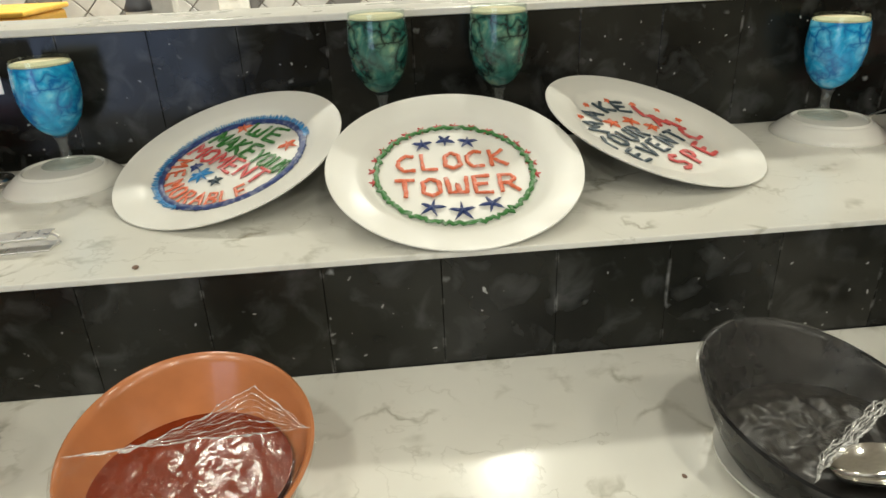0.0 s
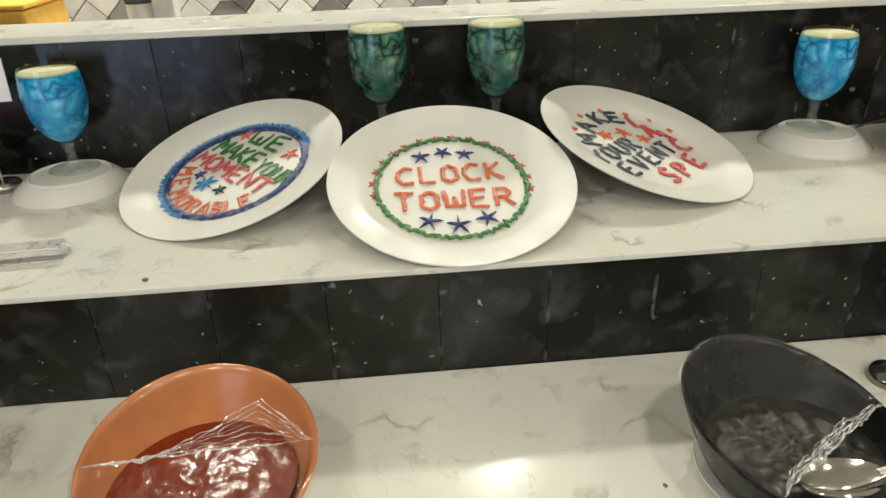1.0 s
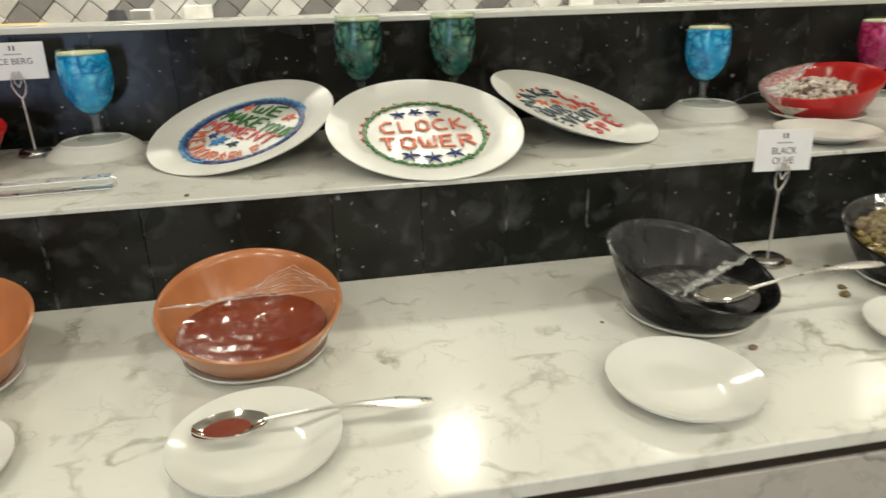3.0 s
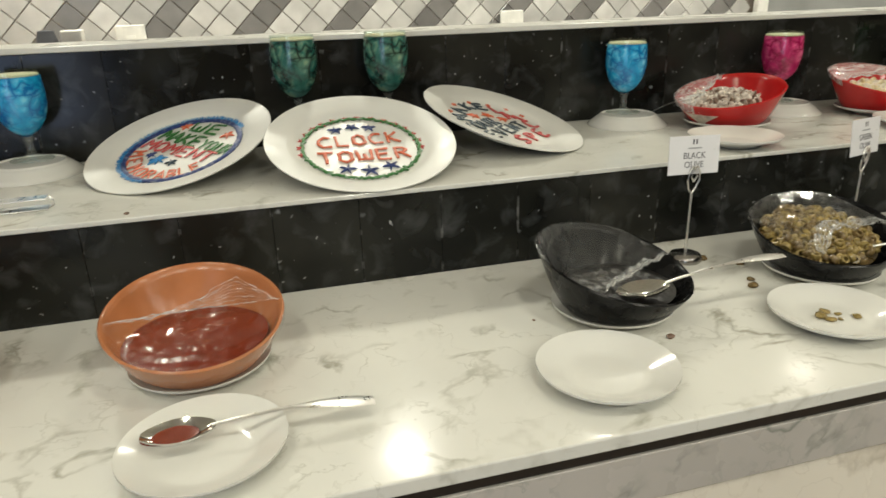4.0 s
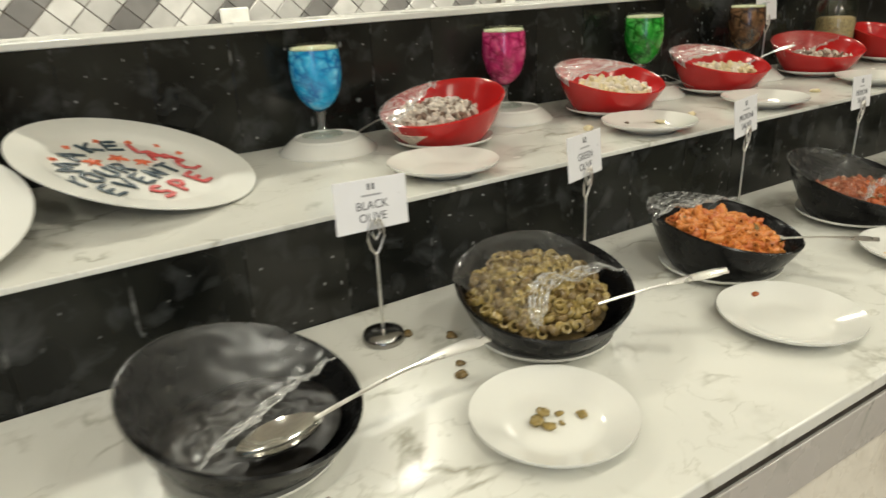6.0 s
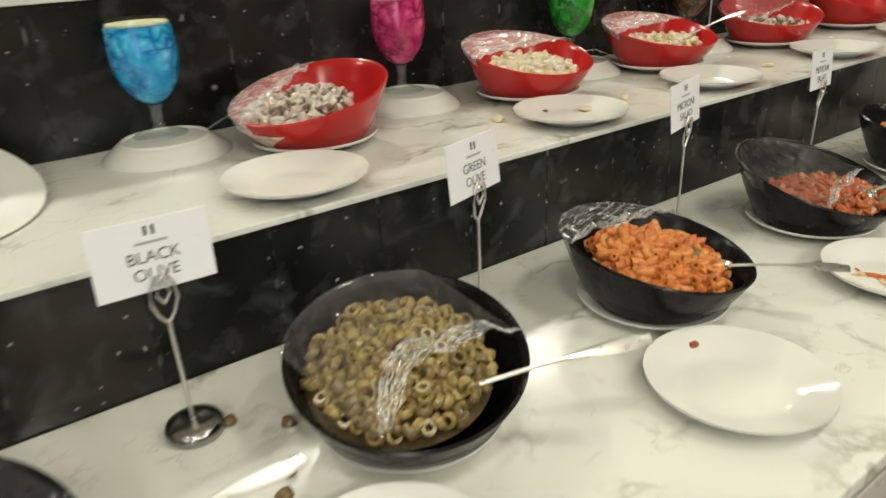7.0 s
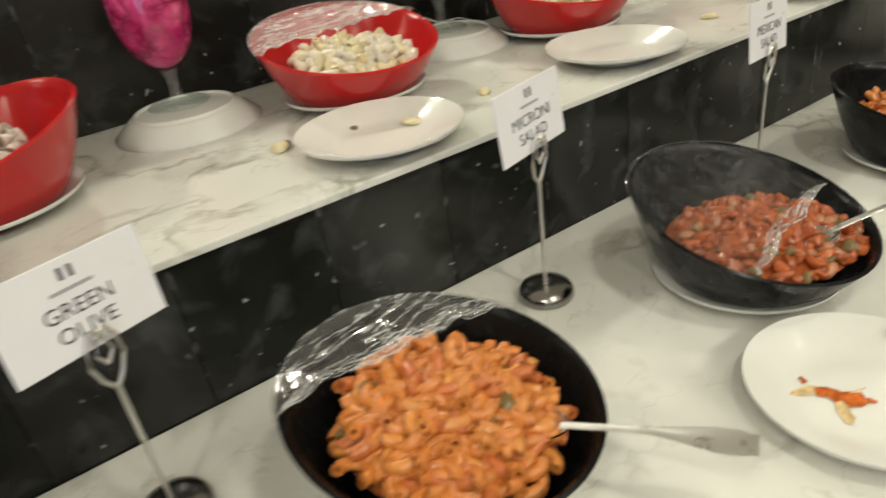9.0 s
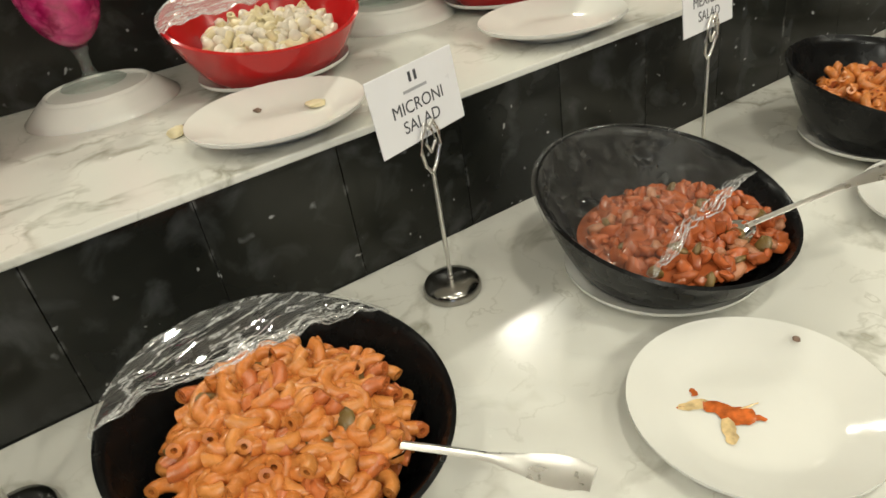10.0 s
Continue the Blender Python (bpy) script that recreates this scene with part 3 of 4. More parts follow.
salad_bowl(1.7900, 0.2070, SH, -120, REDWARE, "red slanted bowl on the far end of the shelf", G_R, dict(face=deg(95), cut=-0.2, seed=9, sag=0.0, bunch=0.008), tilt=12)
salad_bowl(2.1200, 0.2070, SH, -90, REDWARE, "red slanted bowl on the far end of the shelf", G_R, tilt=12)
salad_bowl(-0.639, 0.239, SH, -40, REDWARE, "red slanted bowl beside the blue goblet", G_R)


# ---- food ----
def pool(r, level, dome, rough, freq, seed, low, slope=0.0, seg=72, rings=22):
    """A filling with an uneven top and a closed underside."""
    bm = bmesh.new()
    g = math.tan(radians(slope))

    def top(px, py, u):
        n = noise.fractal(Vector((px * freq, py * freq, seed)), 1.0, 2.0, 4)
        return level + dome * (1 - u * u) + rough * n * (1 - u ** 6) - g * (px * math.cos(low) + py * math.sin(low))
    loops = [[bm.verts.new((0, 0, top(0, 0, 0)))]]
    for k in range(1, rings + 1):
        u = k / rings
        loops.append([bm.verts.new((r * u * math.cos(2 * math.pi * i / seg), r * u * math.sin(2 * math.pi * i / seg), top(r * u * math.cos(2 * math.pi * i / seg), r * u * math.sin(2 * math.pi * i / seg), u))) for i in range(seg)])
    loops.append([bm.verts.new((0.044 * math.cos(2 * math.pi * i / seg), 0.044 * math.sin(2 * math.pi * i / seg), 0.006)) for i in range(seg)])
    for a, b in zip(loops, loops[1:]):
        for i in range(seg):
            q = list(dict.fromkeys([a[i % len(a)], a[(i + 1) % len(a)], b[(i + 1) % len(b)], b[i % len(b)]]))
            bm.faces.new(q[::-1])
    bm.faces.new(loops[-1])
    return bm


FZ = 0.0045
thing("red_sauce", pool(0.078, 0.036, 0.002, 0.0012, 60, 3.0, 0), SAUCE, pose(-0.1750, -0.1820, BZ + FZ), "glossy dark red sauce filling the orange bowl", "sauce")
thing("black_olive_filling", pool(0.077, 0.029, 0.006, 0.004, 90, 5.0, 0), OLIVE_K, pose(0.3295, -0.1975, BZ + FZ), "dark olives in brine inside the black bowl", "olives")


def elbow(r=0.0042, bend=0.008, turn=2.6, seg=10, n=10):
    bm = bmesh.new()
    rings = []
    for rad in (r, r * 0.42):
        loop = []
        for k in range(n + 1):
            a = -turn / 2 + turn * k / n
            c = Vector((bend * math.cos(a) - bend, bend * math.sin(a), 0))
            o = Vector((math.cos(a), math.sin(a), 0))
            loop.append([bm.verts.new(c + rad * (math.cos(2 * math.pi * i / seg) * o + math.sin(2 * math.pi * i / seg) * Vector((0, 0, 1)))) for i in range(seg)])
        rings.append(loop)
    for loop in rings:
        for a, b in zip(loop, loop[1:]):
            for i in range(seg):
                bm.faces.new((a[i], a[(i + 1) % seg], b[(i + 1) % seg], b[i]))
    for e in (0, n):
        for i in range(seg):
            bm.faces.new((rings[0][e][i], rings[0][e][(i + 1) % seg], rings[1][e][(i + 1) % seg], rings[1][e][i]))
    bmesh.ops.recalc_face_normals(bm, faces=bm.faces)
    return bm


def ring_slice(r=0.0072, hole=0.0032, h=0.0045, seg=14):
    return lathe([(hole, -h / 2), (r * 0.9, -h / 2), (r, -h / 4), (r, h / 4), (r * 0.9, h / 2), (hole, h / 2), (hole, -h / 2)], seg)


def heap(name, piece, meshes, count, centre, r, level, dome, seed, label, category, base_mat, shift=(0.0, 0.0), lean=70.0, spread=0.004, low=0.0, slope=0.0, sunk=0.006, mush=0.002):
    rng = random.Random(seed)
    rt = root(name, pose(*centre), label, category)
    part("base_layer", pool(r * 0.98, level - sunk, dome * 0.9, mush, 80, seed, radians(low), slope), base_mat, rt)
    made = []
    for k in range(count):
        for _ in range(12):
            a, u = rng.uniform(0, 2 * math.pi), math.sqrt(rng.random()) * 0.95
            x, y = r * u * math.cos(a), r * u * math.sin(a)
            if all((x - q[0]) ** 2 + (y - q[1]) ** 2 > (0.55 * r / math.sqrt(count) * 1.7) ** 2 for q in made):
                break
        made.append((x, y))
        z = level + dome * (1 - u * u) + rng.uniform(-spread, spread) - math.tan(radians(slope)) * (x * math.cos(radians(low)) + y * math.sin(radians(low)))
        ob = part(piece, rng.choice(meshes), None, rt)
        ob.matrix_basis = pose(x + shift[0], y + shift[1], z, rng.uniform(-lean, lean), rng.uniform(-lean, lean), rng.uniform(0, 360))
    return rt


def chunk_meshes(name, mat, sizes, seed, rough=0.35, sub=2):
    out = []
    for k, (r, st) in enumerate(sizes):
        out.append(finish(name, lump(r, seed + k, rough, sub, st), mat))
    return out


GREENBIT = chunk_meshes("pepper_piece", PEPPER, [(0.006, (1.5, 0.9, 0.5))], 51)
MAC = []
for tube_r, bend_r, arc, sauce in ((0.0043, 0.0090, 3.7, PASTA), (0.0042, 0.0098, 3.3, PASTA), (0.0045, 0.0094, 3.5, PASTA3), (0.0042, 0.0088, 4.0, PASTA), (0.0046, 0.0100, 3.0, PASTA2), (0.0044, 0.0092, 3.6, PASTA3), (0.0044, 0.0098, 3.3, PASTA), (0.0045, 0.0090, 3.8, PASTA)):
    MAC.append(finish("macaroni", elbow(tube_r, bend_r, arc), sauce))
heap("macaroni_salad", "macaroni", MAC * 3 + GREENBIT, 290, (0.9685, -0.1850, BZ + FZ), 0.066, 0.043, 0.020, 11, "orange sauced elbow macaroni heaped in the black bowl", "pasta salad", PASTA2, (0.0, 0.0), 30, 0.005, -52, 9.0)
RING = [finish("olive_ring", ring_slice(0.0070, 0.0034, 0.0068), OLIVE_G), finish("olive_ring", ring_slice(0.0074, 0.0036, 0.0072), OLIVE_D), finish("olive_ring", ring_slice(0.0065, 0.0030, 0.0058), OLIVE_G)]
# sunk base layer is coloured dark brown as shade in the gaps between rings
heap("green_olives", "olive_ring", RING, 290, (0.6590, -0.1770, BZ + FZ), 0.077, 0.050, 0.011, 12, "sliced pitted green olives piled in the black bowl", "olives", simple("olive_gap_shade", (0.07, 0.048, 0.02), 0.3), (0.0, 0.0), 65, 0.005, -110, 10.0, 0.009)
MEX = chunk_meshes("salad_chunk", TOMATO, [(0.0055, (1.5, 1, 0.7)), (0.007, (1.2, 0.7, 0.6)), (0.0042, (1.3, 0.9, 0.7))], 20, 0.85) + chunk_meshes("bean", BEAN, [(0.0058, (1.5, 0.8, 0.8))], 25, 0.3) + chunk_meshes("pepper_piece", PEPPER, [(0.006, (1.2, 1, 0.5))], 27)
heap("bean_salad", "salad_chunk", MEX[:3] * 3 + MEX[3:], 270, (1.2870, -0.1855, BZ + FZ), 0.073, 0.036, 0.014, 13, "chunky red bean and tomato salad in the black bowl", "salad", TOMATO, (0.002, -0.006), 70, 0.0035, 0.0, 0.0, 0.0, 0.005)
CRM = chunk_meshes("creamy_chunk", MASH, [(0.0062, (1.6, 0.8, 0.5)), (0.0048, (1, 1, 0.6))], 30, 1.0) + chunk_meshes("brown_chunk", BROWNBIT, [(0.0044, (1.7, 0.9, 0.5))], 34)
heap("creamy_salad", "salad_chunk", CRM[:2] * 3 + CRM[2:] * 2, 285, (0.7610, 0.1960, SH + FZ), 0.068, 0.044, 0.012, 14, "creamy white salad with brown bits in the red bowl", "salad", MASH, (0, 0), 70, 0.004, -158, 10.0)
CRP = [finish("pale_macaroni", elbow(0.0042, 0.008, 2.4), CREAM_Y)] + chunk_meshes("pale_chunk", CREAM, [(0.007, (1.2, 1, 0.8))], 40)
heap("pasta_salad", "pasta_piece", CRP, 140, (1.1430, 0.1930, SH + FZ), 0.066, 0.040, 0.010, 15, "pale creamy pasta salad in the red bowl", "pasta salad", CREAM, (0, 0), 70, 0.004, -87, 6.0)
heap("yellow_salad", "salad_chunk", CRP, 90, (1.4540, 0.2080, SH + FZ), 0.068, 0.038, 0.010, 16, "pale yellow mixed salad in the red bowl", "salad", CREAM_Y)
heap("orange_salad", "salad_chunk", MEX[:1] + MAC[:2], 110, (1.6060, -0.1810, BZ + FZ), 0.068, 0.040, 0.018, 17, "orange mixed salad strips in the black bowl", "salad", PASTA2)
heap("pale_salad", "salad_chunk", CRM, 90, (1.950, -0.181, BZ + FZ), 0.068, 0.040, 0.012, 18, "pale mixed salad with brown bits in the bowl", "salad", CREAM)
heap("far_salad", "salad_chunk", CRM, 60, (1.7900, 0.2040, SH + FZ), 0.072, 0.036, 0.010, 19, "pale creamy salad in the far red bowl", "salad", CREAM)


# ---- goblets ----
def goblet_mesh():
    return lathe([(0.0, 0.0), (0.032, 0.0), (0.0335, 0.0015), (0.031, 0.003), (0.012, 0.0065), (0.0075, 0.011), (0.0062, 0.018), (0.0070, 0.030), (0.010, 0.0375), (0.0, 0.040)], 40)


def filling_mesh(seed):
    prof = [(0.0, 0.0385), (0.010, 0.0395), (0.018, 0.0445), (0.0245, 0.051), (0.031, 0.0605), (0.036, 0.073), (0.039, 0.088), (0.0396, 0.103), (0.0386, 0.117), (0.0374, 0.128), (0.026, 0.129), (0.0, 0.1295)]
    return lathe(prof, 40)


GOB = finish("stem", goblet_mesh(), STEMGLASS)
LIP = finish("lip", lathe([(0.0372, 0.1285), (0.0366, 0.1352), (0.0356, 0.1352), (0.0360, 0.1285)], 40), GLASS)
FOAMTOP = finish("foam_top", lathe([(0.0, 0.126), (0.0357, 0.1284), (0.0358, 0.1300), (0.034, 0.1312), (0.02, 0.1318), (0.0, 0.1322)], 40), FOAM)
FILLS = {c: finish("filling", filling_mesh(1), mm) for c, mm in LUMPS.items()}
STANDBASE = finish("upturned_saucer", lathe([(0.0735, 0.0), (0.0768, 0.0), (0.0772, 0.0022), (0.071, 0.0075), (0.060, 0.0165), (0.0562, 0.0190), (0.0490, 0.0202), (0.0, 0.0202)], 64), PORCELAIN)
FOOTRING = finish("foot_ring", lathe([(0.0556, 0.0185), (0.0537, 0.0210), (0.0520, 0.0222), (0.0505, 0.0222), (0.0486, 0.0208), (0.0480, 0.0192)], 64), PORCELAIN)


def goblet(x, y, z, c, label, base=True):
    if base:
        ob = new("upturned_saucer", STANDBASE)
        ob.matrix_world = pose(x, y, z)
        part("foot_ring", FOOTRING, None, ob)
        tagged(ob, "upturned white porcelain saucer under a goblet", "saucer", "upturned saucers")
        z += 0.0204
    r = root("goblet", pose(x, y + (0.018 if base else 0.0), z) @ Matrix.Diagonal((1, 1, 1.035 if base else 1.085, 1)), label, "goblet", "coloured goblets on the shelf")
    g = part("stem", GOB, None, r, "clear glass stem and foot")
    g.visible_shadow = False
    part("lip", LIP, None, r, "thin clear glass lip").visible_shadow = False
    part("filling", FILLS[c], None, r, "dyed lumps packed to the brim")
    part("foam_top", FOAMTOP, None, r, "pale frothy top")


goblet(-0.436, 0.303, SH, "blue", "stemmed glass goblet packed with bright blue lumps")
goblet(0.628, 0.299, SH, "blue", "stemmed glass goblet packed with bright blue lumps")
goblet(0.984, 0.292, SH, "pink", "stemmed glass goblet packed with bright pink lumps")
goblet(1.337, 0.290, SH, "lime", "stemmed glass goblet packed with bright green lumps")
goblet(1.665, 0.288, SH, "brown", "stemmed glass goblet packed with dark brown lumps")
for gx in (-0.006, 0.154):
    ob = thing("upturned_bowl", lathe([(0.052, 0.0), (0.055, 0.0), (0.055, 0.003), (0.047, 0.026), (0.036, 0.046), (0.034, 0.0485), (0.0, 0.0485)], 48), PORCELAIN, pose(gx, 0.314, SH), "upturned white bowl under a teal goblet", "bowl", "upturned bowls")
    goblet(gx, 0.320, SH + 0.0488, "green", "stemmed glass goblet packed with dark teal lumps", False)


def storage_jar(x, y, z):
    r = root("storage_jar", pose(x, y, z), "clear glass jar of tan grains at the shelf end", "jar")
    part("grains", lathe([(0.0, 0.006), (0.040, 0.006), (0.044, 0.012), (0.044, 0.105), (0.036, 0.110), (0.0, 0.112)], 36), GRAIN, r, "tan dry grains")
    g = part("glass_wall", lathe([(0.0, 0.0), (0.042, 0.0), (0.047, 0.006), (0.047, 0.140), (0.041, 0.152), (0.041, 0.164), (0.0385, 0.164), (0.0385, 0.151), (0.0445, 0.138), (0.0445, 0.004), (0.0, 0.004)], 40), GLASS, r, "clear glass wall")
    g.visible_shadow = False


GRAIN = simple("tan_grains", (0.40, 0.27, 0.13), 0.6, 0, 160, 0.4, 0.6, 0.002)
storage_jar(2.015, 0.300, SH)


# ---- lettered display plates ----
GLYPH = {
    "C": [[(0.95, 0.9), (0.5, 1), (0.08, 0.7), (0.02, 0.35), (0.3, 0.03), (0.95, 0.05)]],
    "L": [[(0.1, 1), (0.08, 0.05), (0.9, 0.02)]], "O": [[(0.5, 1), (0.12, 0.8), (0.08, 0.2), (0.5, 0), (0.9, 0.2), (0.88, 0.8), (0.5, 1)]],
    "K": [[(0.1, 1), (0.1, 0)], [(0.85, 1), (0.12, 0.5), (0.95, 0)]], "T": [[(0, 1), (1, 0.97)], [(0.5, 0.97), (0.47, 0)]],
    "W": [[(0, 1), (0.12, 0.1), (0.5, 0.15), (0.52, 0.6), (0.55, 0.1), (0.92, 0.1), (1, 1)]],
    "E": [[(0.9, 1), (0.1, 0.97), (0.1, 0.03), (0.92, 0)], [(0.1, 0.5), (0.75, 0.52)]],
    "R": [[(0.1, 0), (0.1, 1), (0.7, 0.95), (0.85, 0.72), (0.6, 0.52), (0.12, 0.5)], [(0.45, 0.5), (0.95, 0)]],
    "M": [[(0, 0), (0.1, 1), (0.5, 0.4), (0.9, 1), (1, 0)]], "A": [[(0, 0), (0.48, 1), (1, 0)], [(0.2, 0.38), (0.8, 0.38)]],
    "Y": [[(0, 1), (0.5, 0.5), (1, 1)], [(0.5, 0.5), (0.45, 0)]], "U": [[(0.08, 1), (0.1, 0.2), (0.5, 0), (0.88, 0.2), (0.92, 1)]],
    "N": [[(0.05, 0), (0.08, 1), (0.9, 0.05), (0.93, 1)]], "B": [[(0.1, 0), (0.1, 1), (0.7, 0.9), (0.65, 0.6), (0.15, 0.52), (0.85, 0.35), (0.7, 0.03), (0.1, 0)]],
    "V": [[(0, 1), (0.48, 0), (1, 1)]], "S": [[(0.92, 0.9), (0.5, 1), (0.1, 0.78), (0.3, 0.55), (0.8, 0.4), (0.85, 0.12), (0.45, 0), (0.05, 0.1)]],
    "P": [[(0.1, 0), (0.1, 1), (0.7, 0.95), (0.85, 0.72), (0.6, 0.5), (0.12, 0.48)]], "I": [[(0.5, 1), (0.48, 0)]],
}
WELL = 0.0062


def letter(ch, plate, x, y, w, h, mat, turn=0.0, thick=0.0032, seed=0):
    bm = bmesh.new()
    c, s = math.cos(radians(turn)), math.sin(radians(turn))
    for stroke in GLYPH[ch]:
        pts = []
        for (ax, ay), (bx, by) in zip(stroke, stroke[1:]):
            for k in range(4):
                pts.append((ax + (bx - ax) * k / 4, ay + (by - ay) * k / 4))
        pts.append(stroke[-1])
        out, rad = [], []
        for k, (px, py) in enumerate(pts):
            jx = 0.07 * noise.noise(Vector((k * 0.9, seed, 1)))
            qx, qy = (px - 0.5 + jx) * w, (py - 0.5) * h
            out.append((x + c * qx - s * qy, y + s * qx + c * qy, WELL))
            rad.append(thick * (0.95 + 0.5 * noise.noise(Vector((k * 1.7, seed, 5)))))
        tube(out, rad, 7, 0.42, bm)
    part("letter", bm, mat, plate)


def star(plate, x, y, r, mat, turn=0.0, arms=5, thick=0.0028):
    bm = bmesh.new()
    n = arms * 6
    rim, mid = [], []
    for k in range(n):
        a = radians(turn) + 2 * math.pi * k / n
        w = max(0.0, math.cos(a * arms - radians(turn) * arms)) ** 1.6
        q = thick * 1.1 + (r - thick) * w * (0.85 + 0.3 * noise.noise(Vector((k * 0.6, x * 90, y * 90))))
        rim.append(bm.verts.new((x + q * math.cos(a), y + q * math.sin(a), WELL - 0.0012)))
        mid.append(bm.verts.new((x + 0.7 * q * math.cos(a), y + 0.7 * q * math.sin(a), WELL + 0.6 * thick)))
    top = bm.verts.new((x, y, WELL + 0.8 * thick))
    for k in range(n):
        j = (k + 1) % n
        bm.faces.new((rim[k], rim[j], mid[j], mid[k]))
        bm.faces.new((mid[k], mid[j], top))
    part("star", bm, mat, plate)


def word(plate, text, x, y, w, h, gap, mat, turn=0.0, thick=0.0032, seed=0):
    c, s = math.cos(radians(turn)), math.sin(radians(turn))
    total = (len(text) - 1) * gap
    for k, ch in enumerate(text):
        o = -total / 2 + k * gap
        letter(ch, plate, x + c * o, y + s * o, w, h, mat, turn, thick, seed + k)


def border(name, plate, r, mat, thick, wob, seed, n=150, a0=0.0, a1=360.0):
    bm = bmesh.new()
    pts, rad = [], []
    for k in range(n + 1):
        a = radians(a0 + (a1 - a0) * k / n)
        q = r + wob * noise.noise(Vector((k * 0.8, seed, 0)))
        pts.append((q * math.cos(a), q * math.sin(a), WELL + 0.0004))
        rad.append(thick * (1 + 0.45 * noise.noise(Vector((k * 1.9, seed, 3)))))
    tube(pts, rad, 7, 0.6, bm)
    part(name, bm, mat, plate)


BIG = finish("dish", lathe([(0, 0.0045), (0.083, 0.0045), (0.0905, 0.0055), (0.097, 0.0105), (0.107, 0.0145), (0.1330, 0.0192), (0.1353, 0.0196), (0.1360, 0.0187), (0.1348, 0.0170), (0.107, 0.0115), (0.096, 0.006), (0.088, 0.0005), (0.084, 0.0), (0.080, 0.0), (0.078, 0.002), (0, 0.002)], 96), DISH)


def display_plate(x, y, z, low, tilt, spin, label):
    """Centre of the rim, the way it leans and the turn of its writing."""
    lean = Matrix.Rotation(radians(tilt), 4, Vector((-math.sin(radians(low)), math.cos(radians(low)), 0)))
    m = Matrix.Translation((x, y, z)) @ lean @ pose(0, 0, -0.0210, 0, 0, spin) @ Matrix.Scale(1.077, 4)
    r = root("display_plate", m, label, "plate", "lettered display plates")
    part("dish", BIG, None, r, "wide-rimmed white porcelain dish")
    return r


p = display_plate(0.0713, 0.1287, 1.0828, -86.9, 18.6, 1, "white plate lettered CLOCK TOWER in orange icing")
word(p, "CLOCK", 0.000, 0.020, 0.0195, 0.0285, 0.0250, ICING_RED, 1, 0.0027, 1)
word(p, "TOWER", 0.000, -0.024, 0.0215, 0.0285, 0.0270, ICING_RED, 0, 0.0027, 11)
for sx, sy, st in ((-0.030, 0.053, 20), (-0.004, 0.059, 50), (0.021, 0.054, 10), (-0.030, -0.056, 0), (0.000, -0.064, 18), (0.031, -0.056, 40)):
    star(p, sx, sy, 0.0135 if sy > 0 else 0.0165, ICING_BLUE, st)
border("leaf_border", p, 0.0835, ICING_GREEN, 0.0027, 0.007, 2.0)
for k in range(16):
    a = radians(-8 + k * 13.0)
    star(p, 0.0865 * math.cos(a), 0.0865 * math.sin(a), 0.0088, ICING_PINK, k * 31, 5, 0.0018)

p = display_plate(-0.2012, 0.2270, 1.0828, -128.9, 18.6, 0, "white plate lettered WE MAKE YOUR MOMENT MEMORABLE in icing")
border("blue_border", p, 0.0855, ICING_BLUE, 0.0042, 0.002, 4.0)
rng = random.Random(5)
fr_bm = bmesh.new()
for k in range(110):
    a = radians(8 + k * 2.05)
    q = 0.0925 + rng.uniform(0.0, 0.0045)
    tube([(0.0845 * math.cos(a), 0.0845 * math.sin(a), WELL + 0.001), (q * math.cos(a + 0.01), q * math.sin(a + 0.01), WELL + 0.0032)], [0.0019, 0.0007], 5, 0.6, fr_bm)
tagged(part("blue_fringe", fr_bm, ICING_CYAN, p, "spiky bright blue icing fringe"), kind="stuff")
word(p, "WE", 0.038, 0.048, 0.026, 0.027, 0.034, ICING_GREEN, -43, 0.0027, 2)
word(p, "MAKE", 0.000, 0.038, 0.019, 0.027, 0.0215, ICING_GREEN, -49, 0.0027, 4)
word(p, "YOUR", 0.048, -0.024, 0.014, 0.025, 0.0165, ICING_GREEN, -50, 0.0022, 8)
word(p, "MOMENT", -0.006, 0.000, 0.020, 0.025, 0.0245, ICING_PINK, -48.5, 0.0024, 12)
for ch, a in zip("MEMORABLE", (158, 177, 196, 213, 229, 244, 258, 271, 285)):
    letter(ch, p, 0.070 * math.cos(radians(a)), 0.070 * math.sin(radians(a)), 0.0145, 0.022, ICING_RED, a + 90, 0.0021, a)
star(p, 0.006, 0.076, 0.013, ICING_RED, 10)
star(p, 0.067, 0.006, 0.014, ICING_RED, 40)
star(p, -0.037, -0.012, 0.017, ICING_CYAN, 0, 7, 0.0036)
star(p, -0.046, 0.010, 0.010, ICING_BLUE, 20)
star(p, -0.016, -0.033, 0.011, ICING_DARK, 20)

p = display_plate(0.3409, 0.2259, 1.0828, -38.7, 18.6, 0, "white plate lettered MAKE YOUR EVENT SPECIAL in icing")
for ch, a in zip("MAKE", (186, 158, 127, 104)):
    letter(ch, p, 0.073 * math.cos(radians(a)), 0.073 * math.sin(radians(a)), 0.022, 0.026, ICING_DARK, a - 90, 0.0028, a)
word(p, "YOUR", -0.043, -0.024, 0.018, 0.027, 0.0245, ICING_DARK, 43, 0.0028, 50)
word(p, "EVENT", 0.000, -0.027, 0.018, 0.026, 0.0265, ICING_DARK, 45, 0.0026, 56)
for ch, lx, ly, lt in (("S", 0.016, -0.061, 40), ("P", 0.042, -0.039, 42), ("E", 0.067, -0.012, 50), ("C", 0.063, 0.026, 44), ("I", 0.050, 0.047, 50), ("A", 0.028, 0.050, 30), ("L", 0.014, 0.070, 20)):
    letter(ch, p, lx, ly, 0.020, 0.027, ICING_PINK, lt, 0.0033, lt)
